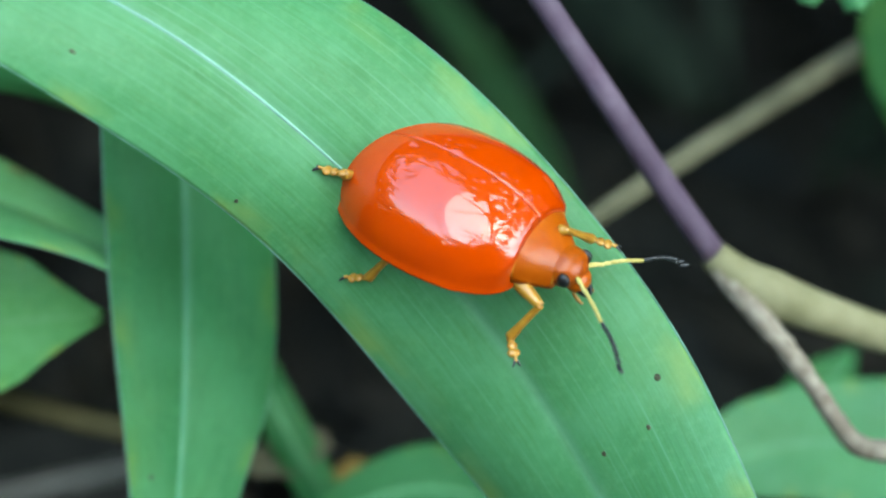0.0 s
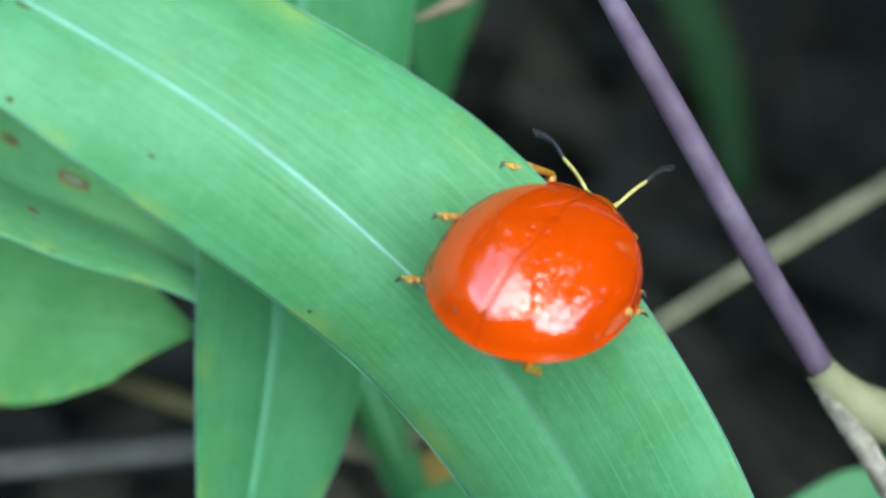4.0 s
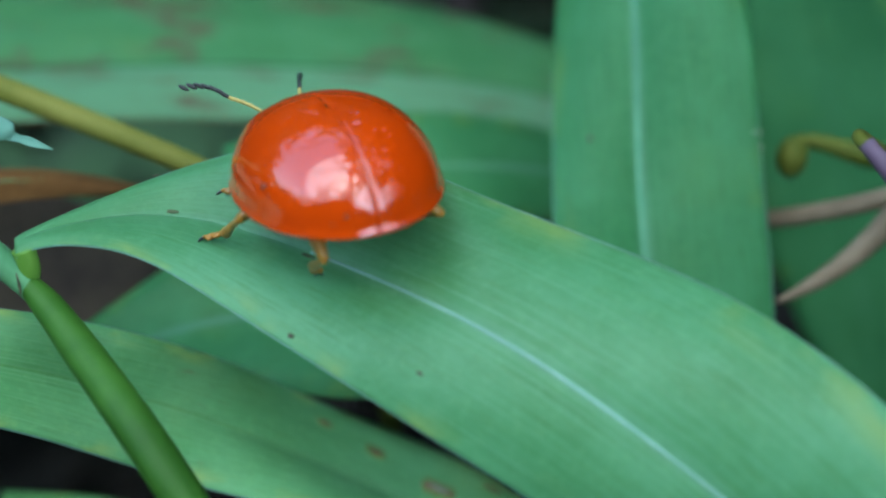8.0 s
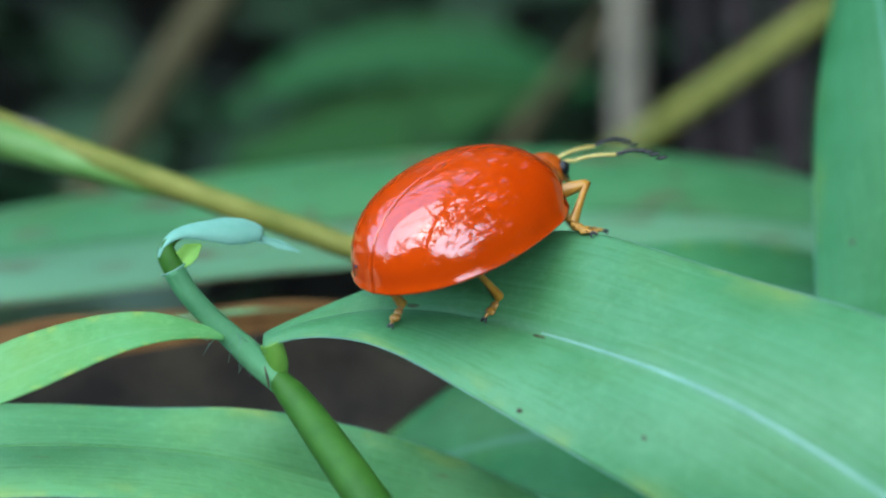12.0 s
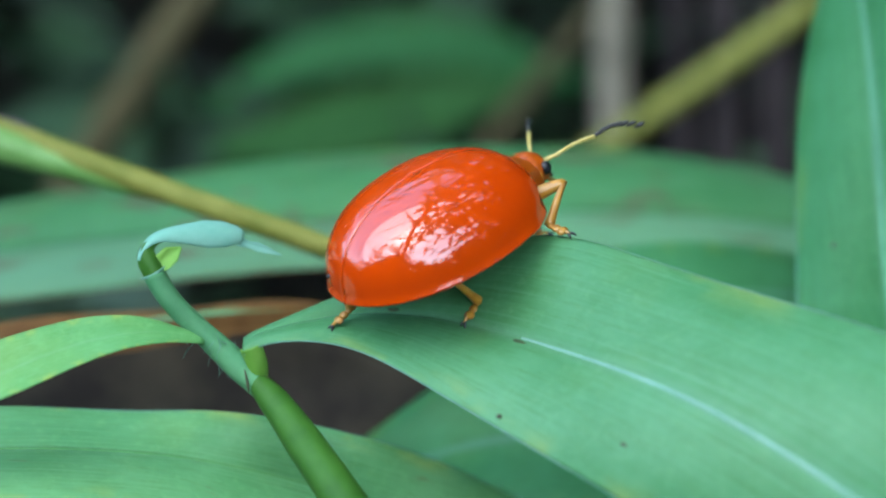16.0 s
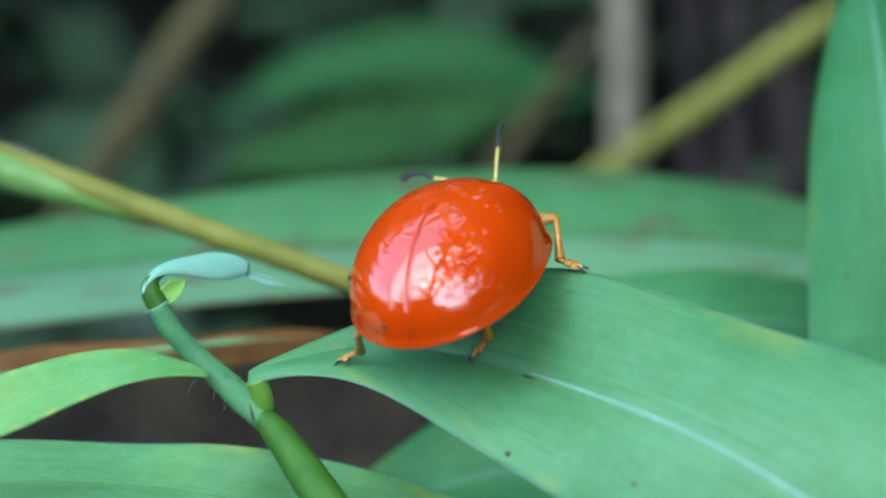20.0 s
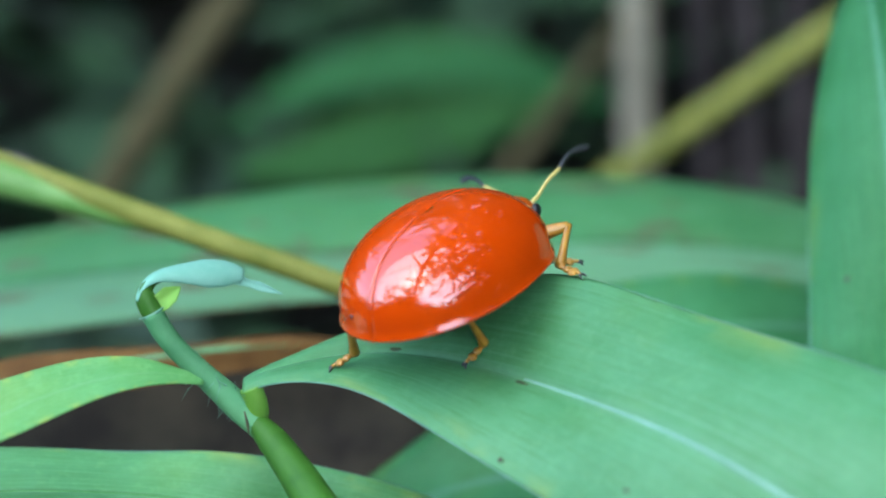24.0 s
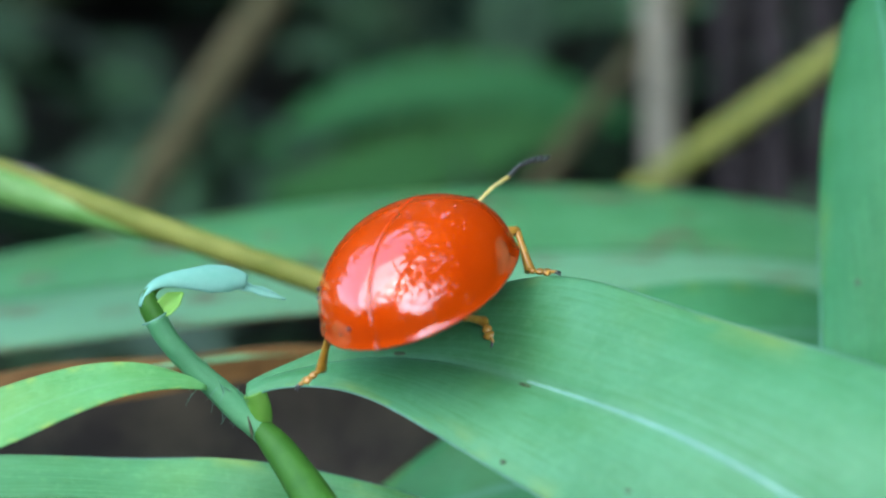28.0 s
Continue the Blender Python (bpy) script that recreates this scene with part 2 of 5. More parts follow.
GREY = plain_material("stem_grey", (0.05512, 0.055, 0.0336), (0.09328, 0.09, 0.05712), 300.0, 0.8, spec=0.08)
DULL = plain_material("stem_dull", (0.03604, 0.034, 0.01596), (0.06148, 0.054, 0.02688), 200.0, 0.8, spec=0.05)
DULL_GREY = plain_material("stick_grey", (0.034, 0.036, 0.032), (0.06, 0.06, 0.055), 200.0, 0.8, spec=0.05)
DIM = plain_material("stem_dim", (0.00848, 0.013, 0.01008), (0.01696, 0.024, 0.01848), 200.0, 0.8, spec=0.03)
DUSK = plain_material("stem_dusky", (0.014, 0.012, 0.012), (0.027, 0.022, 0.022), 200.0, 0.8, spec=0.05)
PURPLE = plain_material("stem_purple", (0.06, 0.04, 0.062), (0.105, 0.08, 0.105), 500.0, 0.6, spec=0.12)
BROWN = plain_material("dry_leaf_brown", (0.06, 0.028, 0.009), (0.12, 0.065, 0.02), 300.0, 0.8, spec=0.08)
AMBER_LEAF = plain_material("dead_leaf_yellow", (0.12, 0.08, 0.02), (0.2, 0.14, 0.04), 300.0, 0.8, spec=0.08)
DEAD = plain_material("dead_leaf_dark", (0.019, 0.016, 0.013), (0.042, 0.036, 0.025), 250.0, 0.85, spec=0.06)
ASH = plain_material("withered_grey", (0.045, 0.04, 0.04), (0.09, 0.085, 0.075), 900.0, 0.8, spec=0.08)
PALE = plain_material("stalk_pale", (0.1, 0.094, 0.07), (0.15, 0.14, 0.105), 300.0, 0.8, spec=0.08)
# near-black soil: the shade under the plants is put into its colour
SOIL = plain_material("soil_shaded", (0.0055, 0.0065, 0.006), (0.012, 0.012, 0.0105), 90.0, 0.9, 1.0, depth=0.004, spec=0.02)
# far undergrowth: haze over the background is put in as a lighter colour
WOODS = island_material("woods_hazed", (0.032, 0.052, 0.038), (0.055, 0.125, 0.056))
# darker copy of the undergrowth, with its deep shade put into the colour
WOODS_SHADED = island_material("woods_shaded", (0.004, 0.0062, 0.0052), (0.007, 0.014, 0.008))
# litter colours also carry the shade of the plants above
LITTER = island_material("litter_shaded", (0.0055, 0.0065, 0.006), (0.017, 0.0155, 0.012))


def shell_material():
    mat, nodes, links, bsdf = nodes_of("beetle_shell")
    ob = nodes.new("ShaderNodeTexCoord").outputs["Object"]
    n = noise_of(nodes, links, ob, 500.0, 4.0)
    col = mixed(nodes, links, ramp_fac(nodes, links, n, 0.4, 0.75), (0.34, 0.031, 0.0006), (0.305, 0.026, 0.0006))
    links.new(col, bsdf.inputs["Base Color"])
    bsdf.inputs["Roughness"].default_value = 0.5
    bsdf.inputs["Specular IOR Level"].default_value = 0.0
    bsdf.inputs["Coat Weight"].default_value = 1.0
    bsdf.inputs["Coat Roughness"].default_value = 0.06
    bsdf.inputs["Coat IOR"].default_value = 1.6
    bsdf.inputs["Subsurface Weight"].default_value = 0.0
    dents = noise_of(nodes, links, stretched(nodes, links, ob, 1, 1.6, 1), 330.0, 1.0)
    b = nodes.new("ShaderNodeBump")
    b.inputs["Strength"].default_value = 0.035
    b.inputs["Distance"].default_value = 0.0002
    links.new(dents, b.inputs["Height"])
    links.new(b.outputs["Normal"], bsdf.inputs["Coat Normal"])
    return mat


SHELL = shell_material()
AMBER = plain_material("beetle_amber", (0.235, 0.04, 0.001), (0.275, 0.06, 0.0016), 900.0, 0.35, 0.1, coat=0.25, spec=0.15)
LEG = plain_material("beetle_leg", (0.21, 0.088, 0.007), (0.3, 0.155, 0.02), 1500.0, 0.35, 0.3, coat=0.35)
SHIELD_EDGE = plain_material("shield_yellow", (0.3, 0.12, 0.01), (0.36, 0.17, 0.02), 900.0, 0.35, 0.1, coat=0.3, spec=0.2)
HORN = plain_material("antenna_yellow", (0.28, 0.22, 0.05), (0.4, 0.34, 0.11), 2000.0, 0.4, 0.2)
BLACK = plain_material("beetle_black", (0.008, 0.009, 0.01), (0.02, 0.022, 0.024), 1500.0, 0.3, 0.2)
CANOPY = island_material("canopy_leaf", (0.12, 0.165, 0.095), (0.18, 0.245, 0.14), through=0.7)
BARK = plain_material("bark_dark", (0.02, 0.017, 0.013), (0.04, 0.034, 0.026), 20.0, 0.8)
MARGIN = plain_material("leaf_margin", (0.0525, 0.15, 0.09), (0.09, 0.195, 0.1425), 900.0, 0.4)
MARK = plain_material("leaf_mark", (0.016, 0.024, 0.008), (0.05, 0.045, 0.02), 2500.0, 0.7)
BLEMISH = plain_material("leaf_blemish", (0.028, 0.05, 0.014), (0.06, 0.075, 0.026), 2500.0, 0.7)
RUST = plain_material("rust_spot", (0.09, 0.045, 0.02), (0.15, 0.085, 0.04), 2500.0, 0.7)
HALO = plain_material("rust_halo", (0.1, 0.2, 0.05), (0.14, 0.22, 0.055), 2500.0, 0.6)
SCAR = plain_material("leaf_scar", (0.22, 0.27, 0.2), (0.15, 0.15, 0.08), 2500.0, 0.7)


# ---- builders ----
def part(name, bm, material, parent=None, label="", smooth=True):
    me = bpy.data.meshes.new(name)
    bmesh.ops.recalc_face_normals(bm, faces=bm.faces)
    bm.to_mesh(me)
    bm.free()
    if smooth:
        me.polygons.foreach_set("use_smooth", [True] * len(me.polygons))
    me.materials.append(material)
    ob = new(name, me)
    if parent:
        ob.parent = parent
    if label:
        tagged(ob, label)
    return ob


def mm(points):
    return [Vector(p) * 0.001 for p in points]


def spline(points, n):
    """n even samples of a clamped cubic B-spline with these control points (Vectors)."""
    k = len(points)
    deg = min(3, k - 1)
    knots = [0.0] * deg + [i / (k - deg) for i in range(k - deg + 1)] + [1.0] * deg

    def at(u):
        j = deg
        while j < k - 1 and u >= knots[j + 1]:
            j += 1
        d = [points[j - deg + i].copy() for i in range(deg + 1)]
        for r in range(1, deg + 1):
            for i in range(deg, r - 1, -1):
                lo, hi = knots[j - deg + i], knots[j + 1 + i - r]
                a = (u - lo) / (hi - lo) if hi > lo else 0.0
                d[i] = d[i - 1] * (1 - a) + d[i] * a
        return d[deg]
    return [at(i / (n - 1)) for i in range(n)]


def sheet(rows, thick, taper=True):
    """A thin closed skin through rows of points; u across and v along in the UV map."""
    bm = bmesh.new()
    uvl = bm.loops.layers.uv.new("UVMap")
    n, m = len(rows), len(rows[0])
    nor = []
    for i in range(n):
        line = []
        for j in range(m):
            a = rows[min(i + 1, n - 1)][j] - rows[max(i - 1, 0)][j]
            b = rows[i][min(j + 1, m - 1)] - rows[i][max(j - 1, 0)]
            c = a.cross(b)
            line.append(c.normalized() if c.length > 1e-14 else Vector((0, 0, 1)))
        nor.append(line)
    top, bot = [], []
    for i in range(n):
        ta, ba = [], []
        for j in range(m):
            u = j / (m - 1)
            h = thick * (0.25 + 0.75 * min(1.0, 6 * min(u, 1 - u))) * 0.5
            ta.append(bm.verts.new(rows[i][j] + nor[i][j] * h))
            ba.append(bm.verts.new(rows[i][j] - nor[i][j] * h))
        top.append(ta)
        bot.append(ba)

    def face(vs, uvs):
        f = bm.faces.new(vs)
        for l, q in zip(f.loops, uvs):
            l[uvl].uv = q
    for i in range(n - 1):
        for j in range(m - 1):
            q = [(j / (m - 1), i / (n - 1)), ((j + 1) / (m - 1), i / (n - 1)), ((j + 1) / (m - 1), (i + 1) / (n - 1)), (j / (m - 1), (i + 1) / (n - 1))]
            face((top[i][j], top[i][j + 1], top[i + 1][j + 1], top[i + 1][j]), q)
            face((bot[i][j + 1], bot[i][j], bot[i + 1][j], bot[i + 1][j + 1]), [q[1], q[0], q[3], q[2]])
        for j in (0, m - 1):
            q = [(j / (m - 1), i / (n - 1)), (j / (m - 1), (i + 1) / (n - 1))]
            face((top[i][j], top[i + 1][j], bot[i + 1][j], bot[i][j]), [q[0], q[1], q[1], q[0]])
    for i in (0, n - 1):
        for j in range(m - 1):
            face((top[i][j], top[i][j + 1], bot[i][j + 1], bot[i][j]), [(j / (m - 1), i / (n - 1))] * 4)
    return bm


def tube(points, radii, sides=10, n=None, rough=0.0, seed=0):
    """A tapered round stem along a spline, capped."""
    pts = spline(points, n or max(8, 5 * len(points)))
    rnd = random.Random(seed)
    bm = bmesh.new()
    rings = []
    side = None
    for i, p in enumerate(pts):
        t = (pts[min(i + 1, len(pts) - 1)] - pts[max(i - 1, 0)]).normalized()
        if side is None:
            side = t.orthogonal().normalized()
        side = (side - t * side.dot(t)).normalized()
        up = t.cross(side)
        f = i / (len(pts) - 1) * (len(radii) - 1)
        k = min(int(f), len(radii) - 2) if len(radii) > 1 else 0
        r = radii[k] + (radii[k + 1] - radii[k]) * (f - k) if len(radii) > 1 else radii[0]
        rings.append([bm.verts.new(p + (side * cos(a) + up * sin(a)) * r * (1 + rough * rnd.uniform(-1, 1)))
                      for a in (2 * pi * s / sides for s in range(sides))])
    for a, b in zip(rings, rings[1:]):
        for s in range(sides):
            bm.faces.new((a[s], a[(s + 1) % sides], b[(s + 1) % sides], b[s]))
    bm.faces.new(rings[0][::-1])
    bm.faces.new(rings[-1])
    return bm


def joined(bms):
    out = bmesh.new()
    for b in bms:
        me = bpy.data.meshes.new("tmp")
        b.to_mesh(me)
        b.free()
        out.from_mesh(me)
        bpy.data.meshes.remove(me)
    return out


def ball(center, rx, ry, rz, seg=16, rings=10, turn=None):
    bm = bmesh.new()
    bmesh.ops.create_uvsphere(bm, u_segments=seg, v_segments=rings, radius=1.0)
    m = Matrix.Translation(center) @ (turn or Matrix.Identity(4)) @ Matrix.Diagonal((rx, ry, rz, 1))
    bm.transform(m)
    return bm


def thing(name, label, category, group="", kind="", at=(0, 0, 0)):
    ob = new(name)
    ob.empty_display_size = 0.002
    ob.location = at
    return tagged(ob, label, category, group, kind)


def leaf_rows(edge_a, edge_b, mid, n, m, dip=0.0, wave=0.0, seed=0):
    a, b, c = (spline(mm(e), n) for e in (edge_a, edge_b, mid))
    rows = []
    for i in range(n):
        line = []
        nrm = (a[i] - b[i]).cross(c[min(i + 1, n - 1)] - c[max(i - 1, 0)])
        nrm = nrm.normalized() if nrm.length > 1e-14 else Vector((0, 0, 1))
        if nrm.z < 0:
            nrm = -nrm
        for j in range(m):
            u = 2 * j / (m - 1) - 1
            e = a[i] if u < 0 else b[i]
            p = c[i].lerp(e, abs(u))
            width = (e - c[i]).length
            p = p + nrm * width * dip * (abs(u) * (1 - abs(u)) * 4)
            if wave:
                p = p + nrm * wave * noise.noise((p * 160) + Vector((seed, 0, 0))) * (0.2 + abs(u))
            line.append(p)
        rows.append(line)
    return rows, c


def normal_at(rows, i, j):
    n, m = len(rows), len(rows[0])
    a = rows[min(i + 1, n - 1)][j] - rows[max(i - 1, 0)][j]
    c = a.cross(rows[i][min(j + 1, m - 1)] - rows[i][max(j - 1, 0)])
    return (c.normalized() if c.length > 1e-14 else Vector((0, 0, 1))), a.normalized()


def leaf_mark(rows, at, size, material, leaf, thick, name="mark", label="", toward=None):
    """A small flat blemish that lies on the blade's upper side where it comes nearest to the place given (mm)."""
    p = Vector(at) * 0.001
    i, j = min(((i, j) for i in range(len(rows)) for j in range(len(rows[0]))), key=lambda q: (rows[q[0]][q[1]] - p).length)
    z, y = normal_at(rows, i, j)
    if z.dot(Vector(toward or (0, -0.5, 1))) < 0:
        z = -z
    x = y.cross(z)
    turn = Matrix((x, y, z)).transposed().to_4x4()
    rnd = random.Random(int(at[0] * 100))
    bm = ball(Vector((0, 0, 0)), size[0] * 0.0005, size[1] * 0.0005, 0.00003, 12, 6)
    for v in bm.verts:
        k = 1 + 0.35 * noise.noise(Vector((v.co.x * 9000, v.co.y * 9000, rnd.random() * 9)))
        v.co.x, v.co.y = v.co.x * k, v.co.y * k
    bm.transform(Matrix.Translation(rows[i][j] + z * thick * 0.5) @ turn)
    return part(name, bm, material, leaf, label)


def grass_leaf(name, label, edge_a, edge_b, mid, material, rib, parent=None, n=90, m=31, thick=0.00022, dip=0.08,
               rib_width=0.00015, rib_from=0.0, rib_to=1.0, wave=0.0, seed=0, rib_label="pale raised midrib", margin=True, edge=None):
    """A grass blade between two edges and a midrib; a thing of its own, or a part of the parent given. Returns its holder and rows."""
    rows, c = leaf_rows(edge_a, edge_b, mid, n, m, dip, wave, seed)
    for i in range(n):
        for j in range(1, m - 1):
            z, y = normal_at(rows, i, m // 2)
            rows[i][j] = rows[i][j] + z * (0.0000025 if j % 2 else -0.0000025)
    if parent:
        leaf = part(name, sheet(rows, thick), material, parent, label)
    else:
        leaf = thing(name, label, "leaf")
        part("blade", sheet(rows, thick), material, leaf)
    k = m // 2
    strip = []
    for i in range(n):
        t = i / (n - 1)
        if t < rib_from or t > rib_to:
            continue
        z, tv = normal_at(rows, i, k)
        if z.z < 0:
            z = -z
        x = (rows[i][k + 1] - rows[i][k - 1]).normalized()
        w = rib_width * (1.3 - 0.95 * t) * min(1.0, 0.25 + (t - rib_from) * 3.0, 0.1 + (rib_to - t) * 8.0)
        lift = thick * 0.2 + 0.00002
        strip.append([rows[i][k] + x * w * s + z * (lift * (1 - s * s) + thick * 0.3) for s in (-1, -0.5, 0, 0.5, 1)])
    part("midrib", sheet(strip, thick * 0.4), rib, leaf, rib_label)
    if margin:
        for j in (0, m - 1):
            part("margin", tube([r[j] for r in rows[::3]] + [rows[-1][j]], [0.00003, 0.000045, 0.000045, 0.00003], 6, n), edge or MARGIN, leaf, "thin pale leaf edge" if not edge else "thin withered brown leaf edge")
    return leaf, rows


def simple_leaf(name, label, path, widths, facing, material, rib=None, parent=None, n=40, m=9, thick=0.0003, cup=0.12, wave=0.0008, seed=0, rib_size=1.0):
    """A leaf along a path of points, its width at even steps, and the way its upper side faces."""
    c = spline(mm(path), n)
    f = Vector(facing).normalized()
    rows = []
    for i in range(n):
        t = (c[min(i + 1, n - 1)] - c[max(i - 1, 0)]).normalized()
        s = t.cross(f).normalized()
        up = s.cross(t)
        g = i / (n - 1) * (len(widths) - 1)
        k = min(int(g), len(widths) - 2)
        w = (widths[k] + (widths[k + 1] - widths[k]) * (g - k)) * 0.0005
        rows.append([c[i] + s * w * u + up * (cup * w * u * u + wave * noise.noise(c[i] * 120 + s * u * 0.8 + Vector((seed, 0, 0))))
                     for u in (2 * j / (m - 1) - 1 for j in range(m))])
    if parent:
        leaf = part(name, sheet(rows, thick), material, parent, label)
    else:
        leaf = thing(name, label, "leaf")
        part("blade", sheet(rows, thick), material, leaf)
    pts = [r[m // 2] for r in rows]
    part("midrib", tube(pts[::4] + [pts[-1]], [0.00028 * rib_size, 0.00015 * rib_size], 6, n), rib or RIB_DULL, leaf)
    return leaf


# ---- the ground and what lies far behind ----
def ground_sheet():
    bm = bmesh.new()
    n = 60
    grid = []
    for i in range(n + 1):
        line = []
        for j in range(n + 1):
            a, b = 2 * i / n - 1, 2 * j / n - 1
            x, y = 8.0 * a * abs(a) ** 2.5, 8.0 * b * abs(b) ** 2.5
            z = 0.1 + 0.014 * noise.noise(Vector((x * 9, y * 9, 0.3))) + 0.004 * noise.noise(Vector((x * 45, y * 45, 2.0)))
            line.append(bm.verts.new((x, y, z)))
        grid.append(line)
    for i in range(n):
        for j in range(n):
            bm.faces.new((grid[i][j], grid[i + 1][j], grid[i + 1][j + 1], grid[i][j + 1]))
    return tagged(part("ground", bm, SOIL), "soil under the grass, deep shade put into its colour", "ground", kind="structure")


ground_sheet()


def blades_mass(name, label, material, count, place, seed, kind="stuff", category="undergrowth"):
    """Many loose leaves in one mesh; place gives (root, way, length, width)."""
    rnd = random.Random(seed)
    verts, faces = [], []
    for _ in range(count):
        root, way, length, width = place(rnd)
        root, way = Vector(root), Vector(way).normalized()
        s = way.cross(Vector((rnd.uniform(-1, 1), rnd.uniform(-1, 1), rnd.uniform(0.2, 1)))).normalized()
        drop = Vector((0, 0, -1)) * length * rnd.uniform(0.1, 0.45)
        base = len(verts)
        k = 7
        for i in range(k):
            t = i / (k - 1)
            c = root + way * length * t + drop * t * t
            w = width * (0.25 + 1.5 * t) * (1 - t) ** 0.6 + 0.0002
            verts += [c - s * w, c + Vector((0, 0, -0.25 * w)), c + s * w]
        for i in range(k - 1):
            q = base + 3 * i
            faces += [(q, q + 1, q + 4, q + 3), (q + 1, q + 2, q + 5, q + 4)]
    me = bpy.data.meshes.new(name)
    me.from_pydata([tuple(v) for v in verts], [], faces)
    me.materials.append(material)
    me.polygons.foreach_set("use_smooth", [True] * len(me.polygons))
    return tagged(new(name, me), label, category, kind=kind)


def litter_place(r):
    a, d = r.uniform(-0.4, 2.2), 0.08 + 0.5 * r.random() ** 1.5
    return (d * sin(a), d * cos(a), 0.105 + 0.02 * r.random()), (r.uniform(-1, 1), r.uniform(-1, 1), r.uniform(-0.1, 0.35)), r.uniform(0.02, 0.06), r.uniform(0.003, 0.009)


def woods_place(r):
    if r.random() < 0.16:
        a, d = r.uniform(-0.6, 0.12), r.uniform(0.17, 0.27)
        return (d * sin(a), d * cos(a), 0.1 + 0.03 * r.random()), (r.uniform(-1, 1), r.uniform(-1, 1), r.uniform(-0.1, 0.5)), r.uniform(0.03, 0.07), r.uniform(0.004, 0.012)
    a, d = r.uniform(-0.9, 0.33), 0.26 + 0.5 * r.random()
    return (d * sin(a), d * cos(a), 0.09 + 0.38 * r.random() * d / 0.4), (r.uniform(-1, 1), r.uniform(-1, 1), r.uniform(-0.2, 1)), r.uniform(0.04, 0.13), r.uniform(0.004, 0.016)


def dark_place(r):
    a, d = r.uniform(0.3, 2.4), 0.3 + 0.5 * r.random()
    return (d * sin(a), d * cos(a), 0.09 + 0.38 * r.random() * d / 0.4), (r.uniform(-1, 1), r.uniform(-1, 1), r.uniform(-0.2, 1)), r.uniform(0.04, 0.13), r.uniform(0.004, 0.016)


def sky_gap(d):
    """How far a way up lies outside the ragged opening in the foliage, in radians."""
    ragged = 18 * noise.noise(d * 2.3 + Vector((4, 1, 0))) + 15 * noise.noise(d * 6.0) + 9 * noise.noise(d * 17.0)
    overhead = d.angle(Vector((-0.5, 0.0, 1.0))) - radians(47 + ragged)
    # a lower, broken opening added behind the viewpoint, for fill light and its mirrored patch
    path = d.angle(Vector((0.25, -0.8, 0.7))) - radians(26 + 1.2 * ragged)
    return min(overhead, path)


def canopy_place(r):
    while True:
        a, z = r.uniform(0, 2 * pi), r.uniform(-0.1, 1.0)
        d = Vector((cos(a) * math.sqrt(1 - z * z), sin(a) * math.sqrt(1 - z * z), z))
        g = sky_gap(d)
        # thin leaf cover on one side of the branch, none on the other
        side = d.x > -0.1
        thin = d.z > 0.35 and g < 0.6 and (side or d.y > 0.15)
        if r.random() < ((0.24 if side else 0.0) if g <= 0 and d.y > -0.45 else 0.05 if g <= 0 else 0.6 if thin else 1.0):
            break
    p = d * r.uniform(1.0, 1.5) + Vector((0, 0, 0.22))
    big = 1.9 if g <= 0 else 1.1 if g < 0.15 else 1.8
    return p, (r.uniform(-1, 1), r.uniform(-1, 1), r.uniform(-1, 0.4)), big * r.uniform(0.1, 0.22), big * r.uniform(0.02, 0.045)


def twig_place(r):
    """Long bare twigs that cross the opening."""
    a, z = r.uniform(0, 2 * pi), r.uniform(0.45, 1.0)
    d = Vector((cos(a) * math.sqrt(1 - z * z), sin(a) * math.sqrt(1 - z * z), z))
    return d * 1.3 + Vector((0, 0, 0.22)), (r.uniform(-1, 1), r.uniform(-1, 1), r.uniform(-0.4, 0.4)), r.uniform(0.4, 0.9), r.uniform(0.006, 0.022)


blades_mass("overhead_foliage", "dark green foliage overhead and behind", CANOPY, 4600, canopy_place, 11, category="foliage")
blades_mass("overhead_twigs", "dark bare twigs crossing the sky overhead", BARK, 44, twig_place, 21, category="twigs")
branch = thing("overhead_branch", "dark tree branch overhead, mirrored in the beetle's shell", "branch")
part("limb", tube([Vector(p) for p in ((-0.35, -1.5, 0.5), (-0.26, -0.9, 1.0), (-0.2, -0.35, 1.45), (-0.02, 0.15, 1.6), (0.1, 0.7, 1.5), (0.3, 1.6, 1.0))], [0.055, 0.048, 0.042, 0.036, 0.03], 12, 60, 0.2, 2), BARK, branch)
for k, pts in enumerate((((-0.2, -0.35, 1.45), (-0.4, -0.1, 1.6), (-0.5, 0.3, 1.6)), ((-0.1, 0.0, 1.55), (0.15, -0.2, 1.5), (0.4, -0.25, 1.35)),
                         ((-0.25, -0.7, 1.2), (-0.5, -0.6, 1.3), (-0.75, -0.55, 1.3)), ((-0.02, 0.15, 1.6), (-0.2, 0.4, 1.6), (-0.3, 0.7, 1.5)))):
    part("side_twig", tube([Vector(p) for p in pts], [0.03, 0.02, 0.008], 8, 20, 0.2, k), BARK, branch)
blades_mass("leaf_litter", "brown leaf litter on the soil, shade put into its colour", LITTER, 900, litter_place, 3, category="leaf litter")
blades_mass("undergrowth", "dark green undergrowth far behind the grass, lifted in colour for haze", WOODS, 900, woods_place, 5)
blades_mass("shaded_undergrowth", "undergrowth with deep shade put into its colour", WOODS_SHADED, 900, dark_place, 6)

